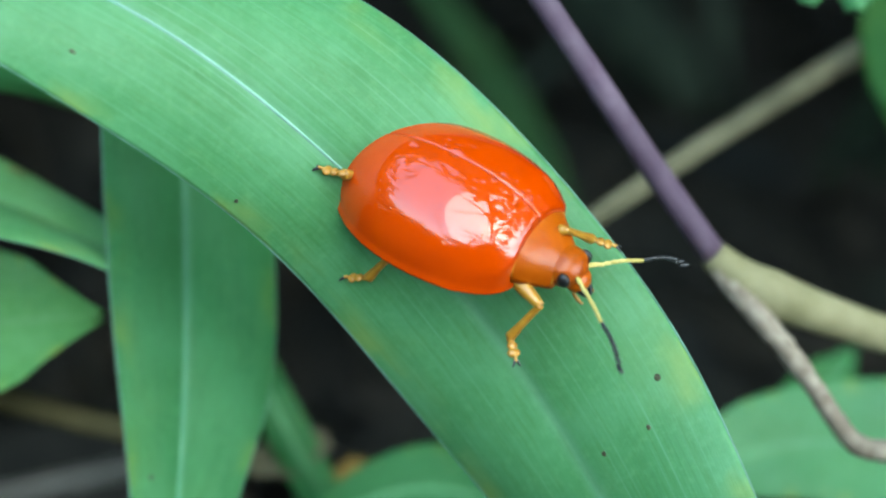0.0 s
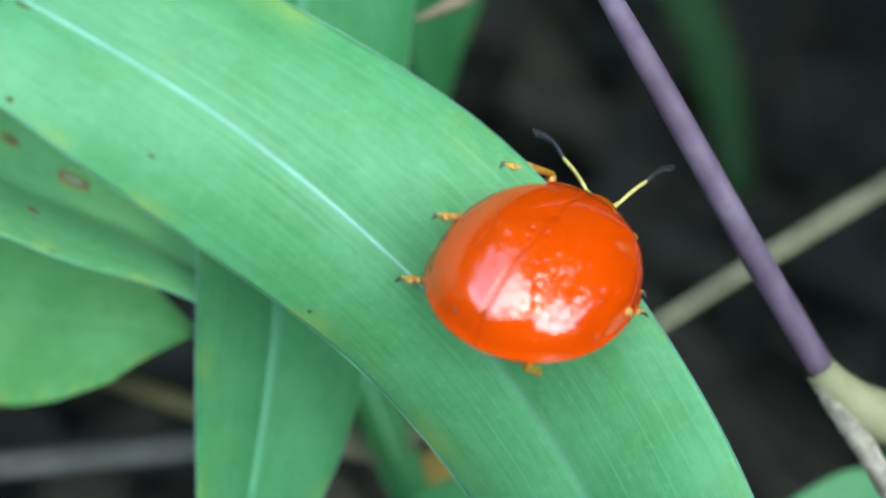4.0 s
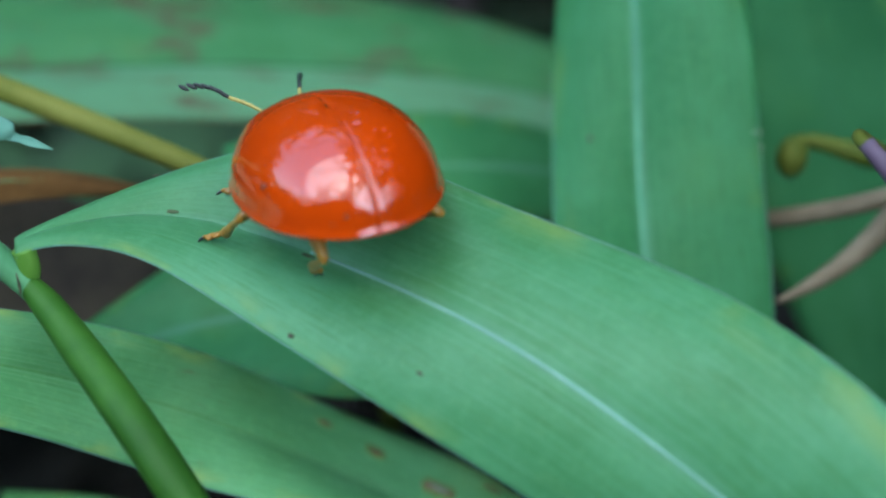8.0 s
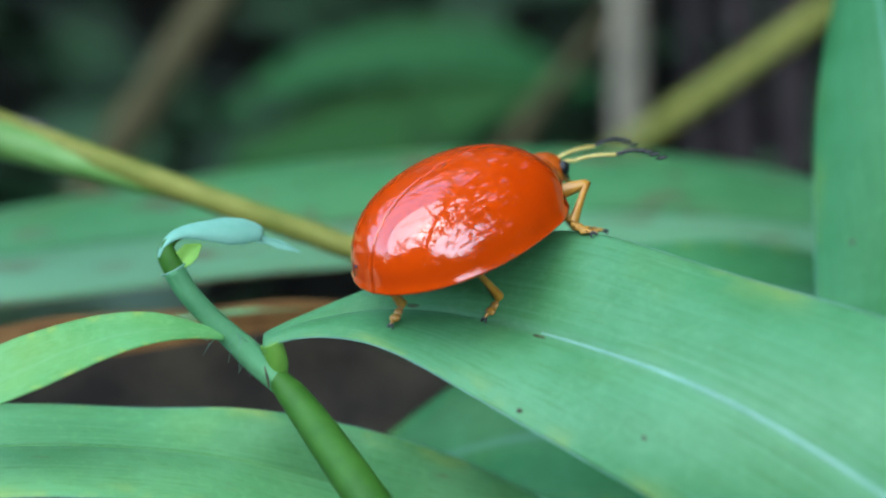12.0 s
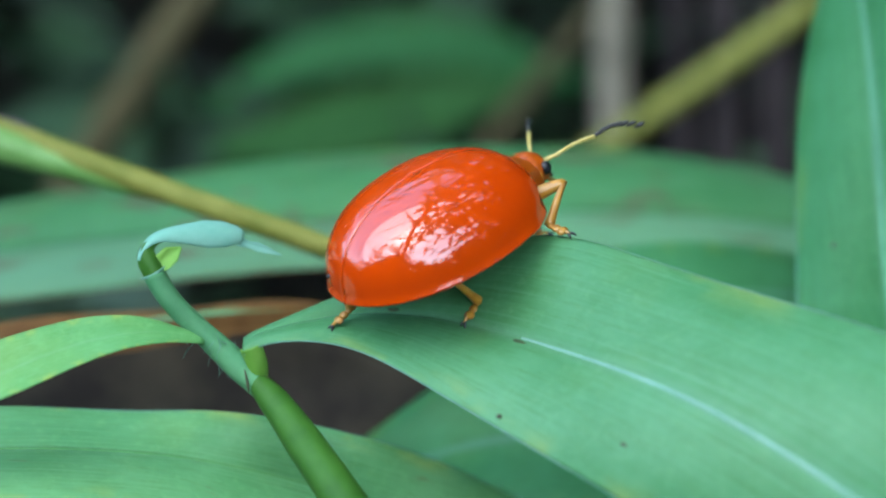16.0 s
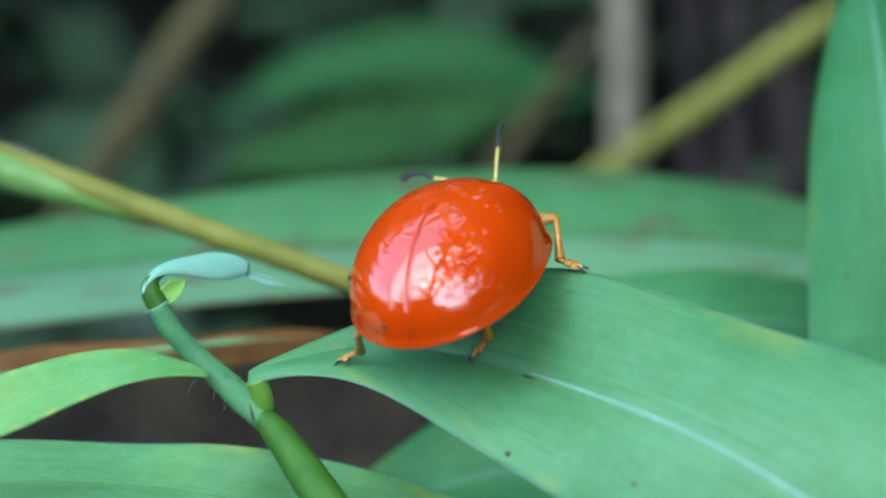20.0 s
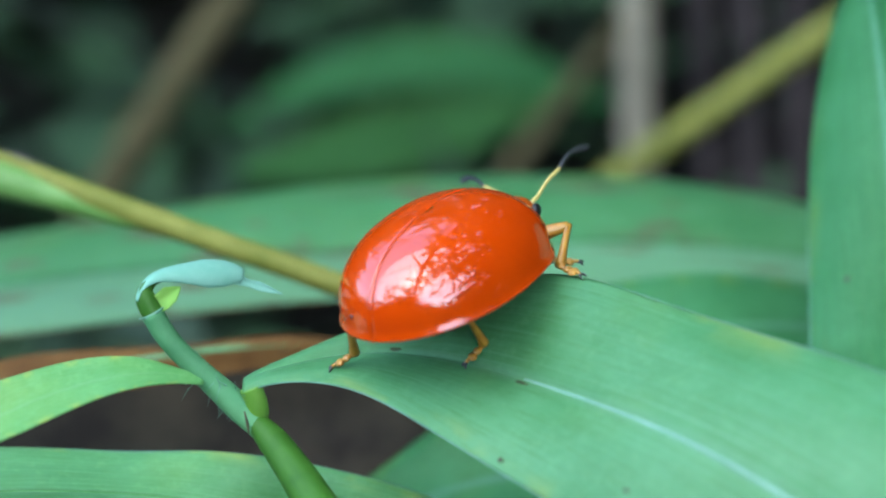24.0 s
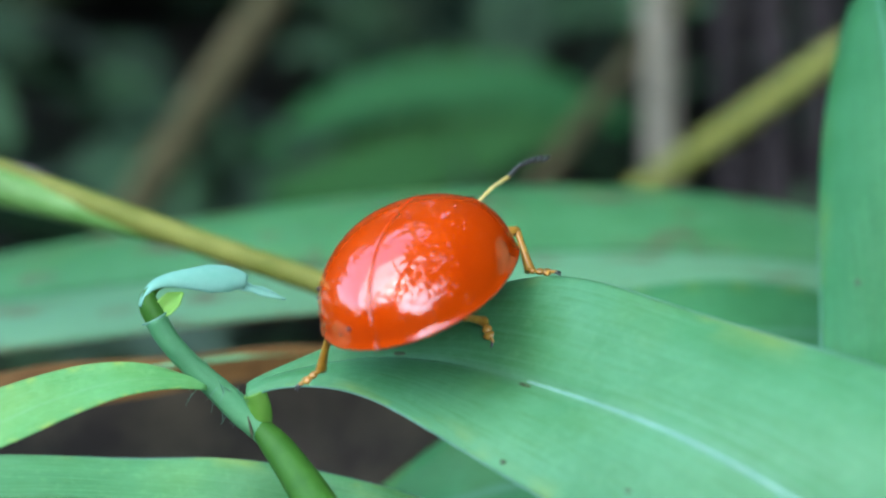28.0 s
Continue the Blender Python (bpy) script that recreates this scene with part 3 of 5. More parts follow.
# ---- the plant with the beetle ----
MAIN_A = [(-10.75, 5.65, 220.25), (-10.3, 5.9, 220.8), (-6.6, 5.7, 221.2), (-3.0, 2.8, 220.1), (1.4, -1.2, 219.0), (6.1, -5.3, 217.7), (11.7, -8.1, 215.4), (18.2, -10.2, 210.5), (22.7, -15.0, 206.5), (26.6, -21.6, 203.5), (27.3, -29.3, 199.7), (29.1, -37.0, 196.7), (31.0, -44.9, 194.0), (32.9, -52.8, 191.3)]
MAIN_B = [(-10.8, 6.65, 220.6), (-10.5, 7.0, 220.9), (-4.3, 10.5, 222.3), (1.8, 8.4, 225.5), (6.7, 3.4, 225.1), (12.8, -0.4, 224.3), (17.8, -5.6, 224.3), (23.3, -11.9, 221.2), (27.0, -19.6, 217.7), (27.5, -27.1, 214.1), (28.0, -34.3, 209.3), (29.7, -40.9, 204.2), (31.3, -47.2, 198.3), (32.9, -53.2, 192.0)]
MAIN_M = [(-10.8, 6.2, 220.6), (-10.4, 6.5, 220.9), (-5.8, 8.6, 221.4), (-0.9, 6.1, 221.5), (3.5, 1.2, 221.9), (7.9, -3.6, 221.9), (13.5, -7.7, 219.4), (20.1, -11.4, 215.4), (23.9, -17.6, 211.9), (25.8, -24.7, 208.3), (27.6, -31.9, 204.5), (29.4, -38.9, 200.4), (31.2, -46.0, 196.1), (32.9, -53.0, 191.7)]
plant = thing("grass_plant", "green grass plant whose broad arching leaf carries the beetle", "grass")
main_leaf, main_rows = grass_leaf("broad_leaf", "broad bright green leaf arching away from its stem", MAIN_A, MAIN_B, MAIN_M, GREEN, RIB, plant, n=170, m=61, rib_from=0.22, rib_to=0.52, rib_width=0.00011, wave=0.00012, seed=6)
for at, size in (((0.0, 0.0, 220.0), (0.22, 0.26)), ((4.8, -2.8, 219.8), (0.16, 0.3)), ((23.0, -22.3, 217.2), (0.3, 0.34)), ((24.6, -22.2, 214.2), (0.2, 0.24)), ((22.9, -21.7, 211.7), (0.24, 0.26)),
                 ((11.7, -7.2, 216.0), (0.2, 0.2)), ((22.1, -12.9, 220.9), (0.2, 0.26)), ((-4.4, 9.4, 221.0), (0.22, 0.3))):
    leaf_mark(main_rows, at, size, MARK, main_leaf, 0.00022)
leaf_mark(main_rows, (0.8, 3.5, 221.9), (0.2, 0.7), BLEMISH, main_leaf, 0.00022, label="brown elongated blemish")
leaf_mark(main_rows, (-3.9, 8.9, 220.6), (0.18, 0.6), BLEMISH, main_leaf, 0.00022, label="brown elongated blemish")
part("culm", tube(mm([(-10.9, 6.1, 219.35), (-10.4, 5.95, 219.0), (-9.6, 5.5, 218.4), (-8.0, 3.2, 217.2), (-6.2, 0.0, 216.2), (-4.0, -3.6, 214.6), (0.0, -6.0, 208.0), (4.0, -4.0, 180.0), (6.0, 2.0, 140.0), (7.0, 4.0, 100.0)]),
                  [0.00035, 0.00066, 0.00082, 0.00088, 0.0009, 0.00095, 0.001, 0.001], 16, 90), STEM, plant, "smooth round green culm")
part("node", tube(mm([(-10.25, 6.1, 219.1), (-10.25, 6.05, 219.6), (-10.3, 6.0, 220.0), (-10.5, 6.05, 220.5)]), [0.00045, 0.0005, 0.0005, 0.00048, 0.0005], 16, 24), SHEATH, plant, "pale yellow-green leaf sheath at the node")
part("node_seam", tube(mm([(-10.55, 5.2, 218.7), (-10.6, 5.35, 219.1), (-10.75, 5.55, 219.6)]), [0.00003, 0.00007, 0.00003], 8, 10), MARK, plant, "dark seam where the shoot leaves the node")
shoot = part("shoot", tube(mm([(-9.9, 5.7, 218.5), (-10.6, 6.0, 219.1), (-11.3, 6.2, 219.75), (-11.7, 6.3, 220.15), (-12.9, 6.4, 221.3), (-13.8, 6.4, 222.3), (-14.3, 6.5, 223.0), (-14.6, 6.6, 223.65)]), [0.0005, 0.0006, 0.0006, 0.00056, 0.0005, 0.00048, 0.00048, 0.0005], 16, 50), STEM_BLUE, plant, "rolled blue-green young shoot bent over")
part("sheath_mouth", tube(mm([(-15.12, 6.35, 223.5), (-14.75, 6.05, 223.62), (-14.3, 6.15, 223.85), (-14.12, 6.5, 223.98)]), [0.00004, 0.00006, 0.00006, 0.00004], 8, 16), MARGIN, shoot, "pale rim of the shoot's sheath")
# the bend's shaded outer side is put in as a darker green piece
part("shoot_neck", tube(mm([(-14.5, 6.65, 223.5), (-14.8, 6.75, 223.95), (-15.0, 6.9, 224.4), (-14.9, 7.05, 224.75), (-14.6, 7.25, 224.95), (-14.1, 7.5, 224.95)]), [0.00048, 0.00046, 0.0004, 0.00032, 0.00024, 0.0001], 14, 30), STEM, shoot, "rolled neck of the young leaf, its shaded side put in as darker green")
simple_leaf("rolled_tip", "pale bluish half-unrolled leaf tip", [(-15.2, 6.5, 224.25), (-15.15, 6.65, 224.6), (-14.9, 6.9, 224.95), (-14.5, 7.2, 225.15), (-13.9, 7.5, 225.18), (-13.0, 7.9, 225.1), (-11.9, 8.3, 225.0), (-11.3, 8.6, 224.85), (-11.0, 8.75, 224.6)],
            [0.12, 0.35, 0.5, 0.62, 0.8, 1.05, 1.4, 1.3, 0.7], (-0.15, -0.8, 0.75), STEM_PALE, STEM_PALE, shoot, n=54, m=15, thick=0.0001, cup=-0.3, wave=0.00012, rib_size=0.2)
simple_leaf("shoot_lip", "yellow-green inner face of the rolled shoot", [(-14.5, 6.6, 223.72), (-14.2, 6.8, 224.05), (-13.9, 7.0, 224.35), (-13.5, 7.3, 224.6)],
            [0.35, 0.85, 0.8, 0.1], (-0.25, -1, 0.25), SHEATH, SHEATH, shoot, n=24, m=11, thick=0.0001, cup=0.6, wave=0.0, rib_size=0.15)
simple_leaf("shoot_thread", "thin withered pale leaf end", [(-11.35, 8.65, 224.55), (-10.9, 8.85, 224.25), (-10.45, 9.0, 224.1), (-9.9, 9.2, 223.8), (-9.4, 9.3, 223.6)],
            [0.5, 0.3, 0.42, 0.3, 0.05], (-0.15, -0.85, 0.5), STEM_PALE, STEM_PALE, shoot, n=24, m=7, thick=0.00006, cup=0.5, wave=0.0002, rib_size=0.1)
rnd_hair = random.Random(8)
for k in range(14):
    t = rnd_hair.random()
    root = Vector((-10.9 - 2.4 * t, 6.2, 219.6 + 1.7 * t))
    root = root + Vector((rnd_hair.uniform(-0.3, 0.3), -0.35, rnd_hair.choice((-0.45, 0.55))))
    way = Vector((rnd_hair.uniform(-0.7, 0.2), -0.2, rnd_hair.choice((-1, 1)) * rnd_hair.uniform(0.4, 1.0)))
    part("hair", tube(mm([root, root + way * 0.35, root + way * 0.75]), [0.000025, 0.000008], 4, 5), MARGIN, plant)
simple_leaf("side_leaf", "narrow light green leaf from the node", [(-12.6, 6.0, 220.7), (-14.6, 5.3, 221.4), (-17.0, 4.4, 221.45), (-20.5, 2.6, 220.6), (-25.0, 0.5, 219.2)],
            [0.6, 1.8, 2.6, 3.2, 3.2], (0.1, -0.3, 1), GREEN_PALE, GREEN_PALE, plant, n=60, m=21, thick=0.0002, cup=0.3, wave=0.0006, rib_size=0.35)

HANG_A = [(19.1, 32.4, 231.9), (16.7, 27.6, 226.9), (16.2, 20.2, 219.0), (14.4, 10.4, 214.2), (13.8, 5.0, 207.9), (13.8, -0.5, 201.6), (14.4, -5.6, 195.5), (13.9, -11.0, 188.8), (13.2, -16.3, 182.4), (12.7, -21.6, 175.8)]
HANG_B = [(21.6, 28.6, 236.6), (25.4, 21.6, 230.9), (25.6, 16.4, 221.6), (27.0, 11.0, 213.0), (24.2, 4.5, 206.5), (22.9, -3.0, 201.2), (19.1, -6.9, 196.4), (16.7, -11.8, 189.3), (14.9, -16.7, 182.7), (12.9, -21.7, 175.8)]
HANG_M = [(20.4, 30.6, 234.3), (20.4, 24.0, 228.2), (19.8, 18.1, 220.1), (19.9, 11.1, 213.6), (18.8, 5.1, 207.2), (17.8, -1.1, 201.4), (16.5, -6.2, 195.4), (15.3, -11.4, 189.1), (14.1, -16.5, 182.6), (12.8, -21.7, 175.8)]
hang, hang_rows = grass_leaf("hanging_leaf", "long green grass blade hanging tip-down behind the broad leaf", HANG_A, HANG_B, HANG_M, GREEN_BLADE, RIB_SOFT, None, n=120, m=41, rib_width=0.00022)
leaf_mark(hang_rows, (16.9, 18.1, 221.6), (0.28, 0.3), MARK, hang, 0.00022, toward=(0, -1, 0.3))
for at, size in (((25.5, 18.4, 221.75), (0.1, 0.3)), ((25.75, 18.4, 221.4), (0.26, 0.12)), ((25.6, 18.4, 221.1), (0.1, 0.26)), ((25.85, 18.4, 220.85), (0.24, 0.13)), ((26.05, 18.4, 221.1), (0.08, 0.16))):
    leaf_mark(hang_rows, at, size, SCAR, hang, 0.00022, label="whitish chewed scar", toward=(0, -1, 0.3))
leaf_mark(hang_rows, (15.3, -4.5, 197.0), (0.22, 0.26), MARK, hang, 0.00022, toward=(0, -1, 0.3))

SPOT_A = [(-33.2, -1.4, 215.1), (-24.1, -0.6, 216.5), (-17.2, 0.8, 216.2), (-11.9, 4.8, 213.1), (-5.4, 6.7, 208.9), (2.2, 5.6, 207.6), (8.8, 4.0, 205.0), (13.9, 2.4, 204.8), (20.0, 0.5, 202.5)]
SPOT_B = [(-36.1, 6.3, 215.9), (-27.1, 7.1, 217.2), (-20.2, 8.5, 216.5), (-11.6, 8.2, 216.8), (-3.0, 8.9, 214.3), (2.9, 15.2, 207.7), (10.6, 16.2, 203.8), (16.2, 9.9, 204.2), (20.2, 1.0, 202.5)]
SPOT_M = [(-34.7, 2.4, 215.4), (-25.7, 3.3, 216.7), (-18.7, 4.7, 216.5), (-11.8, 7.5, 214.3), (-4.6, 8.9, 211.4), (2.4, 9.6, 207.8), (9.5, 8.9, 204.5), (14.6, 5.2, 204.5), (20.1, 0.8, 202.5)]
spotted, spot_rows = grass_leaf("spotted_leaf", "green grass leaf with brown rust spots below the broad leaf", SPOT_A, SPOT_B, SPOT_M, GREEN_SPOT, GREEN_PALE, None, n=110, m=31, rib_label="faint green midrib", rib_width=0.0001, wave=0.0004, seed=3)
for at, size in (((9.8, 9.9, 206.0), (0.75, 2.0)), ((7.0, 11.4, 207.6), (0.5, 0.85)), ((4.0, 12.2, 207.8), (0.35, 0.7)), ((6.4, 7.0, 206.0), (0.3, 0.6)), ((12.5, 10.6, 203.6), (0.4, 0.8))):
    leaf_mark(spot_rows, at, (size[0] * 2.1, size[1] * 1.7), HALO, spotted, 0.00021, label="yellowish halo of a rust spot")
    leaf_mark(spot_rows, at, size, RUST, spotted, 0.00026, label="rust-brown spot")
leaf_mark(spot_rows, (9.8, 9.9, 206.0), (0.4, 1.15), SCAR, spotted, 0.0003, label="pale centre of a rust spot")

# ---- stems and leaves behind ----
def stalk(name, label, pts, radii, material, sides=12, seed=0, joints=()):
    ob = thing(name, label, "stem")
    part("stalk", tube(mm(pts), [r * 0.001 for r in radii], sides, 40, 0.04, seed), material, ob)
    if joints:
        line = spline(mm(pts), 40)
        for k in joints:
            p, q = line[k], (line[k + 1] - line[k]).normalized()
            r = radii[0] * 0.00116
            part("joint", tube([p - q * r * 1.2, p - q * r * 0.4, p + q * r * 0.4, p + q * r * 1.2], [r * 0.86, r, r * 0.86], sides, 8), material, ob, "slightly swollen joint")
    return ob


straw = stalk("straw_stem", "thin straw-yellow grass stem slanting behind the leaf", [(-31.1, 26.3, 227.3), (-26.4, 25.0, 225.6), (-17.2, 22.7, 222.9), (-7.2, 20.3, 220.1), (4.0, 17.8, 216.4), (10, 20, 205), (10, 27, 190), (8, 34, 150), (8, 36, 100)], [0.7, 0.66, 0.6, 0.6, 0.7, 0.8], STRAW)
part("sheath", tube(mm([(-36.0, 24.9, 227.7), (-28.2, 24.6, 225.5), (-23.7, 24.2, 224.25), (-21.0, 23.7, 223.55), (-18.2, 23.0, 222.8), (-14.6, 22.0, 222.0)]), [0.00105, 0.00105, 0.0009, 0.00075, 0.0006, 0.0002], 12, 30), STEM_PALE_GREEN, straw, "light green leaf sheath")
part("joint", tube(mm([(-26.2, 25.2, 226.0), (-25.0, 25.0, 225.45), (-23.6, 24.7, 224.85), (-22.2, 24.3, 224.3)]), [0.0003, 0.0006, 0.0006, 0.0003], 12, 14), ASH, straw, "grey-brown withered joint")

BACK_TOP = [(-52, 44, 211), (-40.2, 45.8, 213.8), (-27.0, 46.5, 216.0), (-13.9, 48.5, 217.7), (1.4, 50.0, 218.4), (15.0, 49.8, 217.7), (22.3, 49.3, 216.0), (34, 48, 212.5)]
BACK_MID = [(-50, 33, 211), (-36.9, 35.7, 214.2), (-24.9, 36.2, 215.6), (-12.9, 37.1, 216.4), (1.0, 38.6, 216.9), (13.3, 38.6, 216.7), (20.0, 38.3, 216.0), (32, 37.5, 213.5)]
BACK_LOW = [(-48, 28, 210), (-35.4, 30.5, 212.9), (-23.9, 30.9, 214.1), (-12.5, 32.6, 215.1), (0.9, 34.6, 214.9), (12.9, 35.1, 214.5), (19.4, 35.1, 214.2), (30, 34.8, 212.9)]
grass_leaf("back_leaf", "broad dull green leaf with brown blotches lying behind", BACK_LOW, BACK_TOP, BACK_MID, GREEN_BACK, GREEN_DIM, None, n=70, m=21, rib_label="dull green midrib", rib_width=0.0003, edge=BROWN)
simple_leaf("dry_leaf", "dry reddish brown leaf strip behind the stem", [(-34, 19, 213.5), (-26, 19, 215.3), (-17, 20.2, 216.3), (-8.6, 22.1, 216.6), (-2, 23, 215.0)], [3.5, 3.3, 2.4, 1.6, 0.8], (0.0, -0.6, 1), BROWN)
# added leaf sheet: its dark brown fills the dark gap below the side leaf
simple_leaf("dead_leaf", "added dark brown leaf filling the dark gap under the grass", [(-40, 21, 206), (-28, 21.5, 209.5), (-17, 23, 210.5), (-7, 25, 209.5), (3, 27, 206)], [8, 11, 11, 9, 4], (0.1, -0.8, 0.7), DEAD, DEAD, seed=23)
simple_leaf("low_leaf", "deep green leaf low behind the broad leaf", [(-9, 21, 205), (-3, 20, 209.5), (5, 19, 211.5), (14, 18, 210), (24, 18, 206)], [3, 9, 11, 10, 6], (0, -0.6, 1), GREEN_BLADE, GREEN_BLADE, seed=4, rib_size=0.5)
simple_leaf("shaded_leaf", "shaded green leaf under the back leaf", [(0, 27, 214), (8, 27.5, 215.2), (16, 28.5, 215.2), (26, 30, 213)], [5, 7, 7, 5], (0, -0.7, 1), GREEN_BLADE, seed=5)

stalk("olive_branch", "olive branch rising far behind", [(5, 127, 190), (20.0, 130.1, 199.7), (28.0, 131.8, 204.8), (38.0, 133.9, 211.5), (46.0, 135.6, 216.5), (62, 139, 226)], [1.4, 1.5, 1.5, 1.4], STRAW, joints=(9, 24))
stalk("pale_stalk", "pale upright dead stalk far behind", [(24.3, 206, 222), (24.0, 197.8, 197.7), (24.8, 191.8, 179.1), (25.5, 188, 150), (26, 186, 100)], [2.7, 2.7, 2.9], PALE, joints=(8,))
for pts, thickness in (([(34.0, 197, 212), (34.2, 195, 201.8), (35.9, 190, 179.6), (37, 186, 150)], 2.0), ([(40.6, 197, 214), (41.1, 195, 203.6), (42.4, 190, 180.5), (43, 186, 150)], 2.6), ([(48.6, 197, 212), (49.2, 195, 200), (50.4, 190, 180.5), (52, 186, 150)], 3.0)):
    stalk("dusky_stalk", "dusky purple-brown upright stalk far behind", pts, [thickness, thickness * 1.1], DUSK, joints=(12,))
stalk("thin_stalk", "thin dull stalk far behind", [(-6, 188, 166), (9.0, 194.5, 187.6), (14.8, 196.7, 194.3), (30, 202, 212)], [1.6, 1.6], DULL)
stalk("brown_branch", "blurred brown branch slanting far behind", [(-68, 187, 164), (-53.2, 194.8, 188.4), (-46.1, 197.8, 197.7), (-32, 204, 217)], [3.0, 2.8], DULL, joints=(14,))
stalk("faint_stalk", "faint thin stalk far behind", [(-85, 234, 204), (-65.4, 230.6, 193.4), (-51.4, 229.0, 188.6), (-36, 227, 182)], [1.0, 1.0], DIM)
simple_leaf("far_leaf", "green leaf far behind the grass, shade put into its colour", [(-47.9, 258.0, 172.6), (-34.6, 261.1, 182.1), (-12.4, 262.4, 186.3), (9.8, 261.8, 184.2), (25, 259.7, 176)], [4, 9.5, 11.5, 9.5, 3], (0, -1, 0.6), GREEN_DIM, GREEN_SHADED, seed=7)
simple_leaf("far_leaf", "green leaf far behind the grass, shade put into its colour", [(-48, 255, 164), (-27.9, 256.6, 167.4), (-5.7, 257.6, 171.5), (16.5, 260.4, 180.0)], [4, 14, 14, 4], (0, -1, 0.6), GREEN_SHADED, GREEN_SHADED, seed=17)
simple_leaf("faint_leaf", "green blade far behind the purple stem, shade put into its colour", [(98, 84, 186), (107.5, 69.3, 180.0), (113, 60, 172), (120, 52, 158)], [2, 5, 5, 2], (-0.7, -0.5, 0.5), GREEN_FAINT, GREEN_FAINT, seed=18)

purple = thing("purple_stem", "smooth purple stem with a pale forked node", "stem")
part("stalk", tube(mm([(22.85, 0.38, 228.9), (23.3, -0.25, 228.45), (23.6, -0.65, 228.15), (24.0, -1.2, 227.8), (25.1, -2.7, 226.8), (29.5, -7.0, 222.8), (34.4, -10.6, 218.4), (37.2, -13.6, 216.0)]), [0.00036, 0.0004, 0.00046, 0.00054, 0.0006, 0.00064, 0.0007], 12, 40), PURPLE, purple)
part("flower_stalk", tube(mm([(23.1, 0.05, 228.65), (22.6, 0.75, 228.95), (23.4, 2.4, 228.6), (26.5, 6.0, 226.4), (30.3, 10.0, 223.8), (33.2, 12.8, 222.0)]), [0.00032, 0.00028, 0.00026, 0.0003, 0.0004], 10, 40), OLIVE, purple, "thin olive upper stalk that leads to the bud")
part("branch", tube(mm([(37.0, -13.4, 216.1), (37.9, -14.6, 215.6), (39.2, -15.8, 215.4), (42.5, -17.2, 214.9), (50, -20, 214.0), (68, -26.4, 212.0)]), [0.0008, 0.00125, 0.00105, 0.00085], 14, 30), NODE_PALE, purple, "pale tan side branch swollen at its base")
part("lower_stalk", tube(mm([(37.1, -13.6, 216.0), (37.7, -14.8, 215.3), (38.1, -15.8, 214.9), (39.8, -19.4, 213.4), (40.9, -22.0, 211.9), (41.25, -22.8, 211.5), (41.6, -23.4, 211.35), (42.0, -23.8, 211.45), (43.0, -24.6, 211.75), (45.5, -26.8, 212.6), (55, -35, 214), (75, -50, 190), (80, -52, 100)]), [0.0007, 0.0006, 0.0005, 0.0005, 0.00055, 0.00055, 0.0006, 0.0007, 0.0008], 12, 90, 0.1, 3), MOTTLED, purple, "mottled whitish pink lower stalk, sharply bent")
stalk("tan_stalk", "straight tan dry stalk behind the purple stem", [(33, -7, 211.8), (37.5, -5.8, 213.5), (51.3, -1.8, 217.0), (62, 1, 219.5), (80, 6, 224), (100, 11, 229)], [0.62, 0.68, 0.75, 0.8], GREY, joints=(10,))
fork = thing("forked_twig", "dry pinkish forked twig behind the hanging leaf", "twig")
part("arm", tube(mm([(36, 12.5, 226), (33.1, 12.2, 222.4), (31.6, 13.1, 218.2), (29.0, 12.2, 216.6), (27.2, 12, 215.6), (26.4, 12, 215.2)]), [0.00085, 0.00065, 0.00055, 0.0004, 0.00012], 10, 30), PINKISH, fork)
part("side_arm", tube(mm([(24.5, 21.5, 214.6), (26.2, 19.6, 215.8), (30, 14.9, 218.7), (33.2, 12.6, 221.6)]), [0.00045, 0.00055], 10, 20), PINKISH, fork)
part("pedicel", tube(mm([(33.1, 12.6, 222.0), (34.2, 16.5, 220.6), (33.4, 17.6, 221.3), (31.9, 18.0, 220.9), (30.2, 19.1, 221.3), (29.2, 19.3, 221.0)]), [0.0004, 0.0006, 0.0008, 0.0005, 0.0004], 10, 40), OLIVE, fork, "brownish stalk of a bud")
part("bud", ball(Vector((28.9, 18.9, 220.3)) * 0.001, 0.00085, 0.00085, 0.00115, 16, 12), OLIVE, fork, "olive green hanging bud")
simple_leaf("right_leaf", "soft green leaf at the foot of the purple stem", [(59.5, -10.7, 197.9), (61.1, -10.4, 200.5), (62.2, -10.3, 202.5), (63.3, -9.9, 204.5)], [2, 4.4, 3.6, 0.6], (-0.5, -0.5, 1), GREEN_BLADE, seed=8)
simple_leaf("corner_leaf", "soft green leaf behind the mottled stalk", [(62.6, -14.1, 200.2), (64.5, -14.4, 203.1), (66.0, -15.0, 205.4), (67.7, -15.9, 207.9)], [1, 3, 4, 4], (-0.5, -0.5, 1), GREEN_BLADE, seed=19)
simple_leaf("low_right_leaf", "broad blue-green leaf below the purple stem", [(44.7, -13.2, 198.0), (48.7, -13.5, 201.3), (53.6, -16.5, 204.2), (58.0, -21.1, 206.3), (62.6, -26.5, 209.1)], [1.4, 6, 8, 9, 9], (-0.5, -0.5, 1), GREEN, m=17, seed=14)
simple_leaf("lower_leaf", "blue-green leaf low under the broad leaf", [(28.5, -2.4, 185.9), (31.8, -2.8, 190.2), (35.3, -4.3, 193.4), (39.2, -8.2, 194.1), (41.7, -12.0, 192.7)], [0.8, 3.4, 5.2, 5, 3], (-0.5, -0.5, 1), GREEN_SOFT, seed=9)
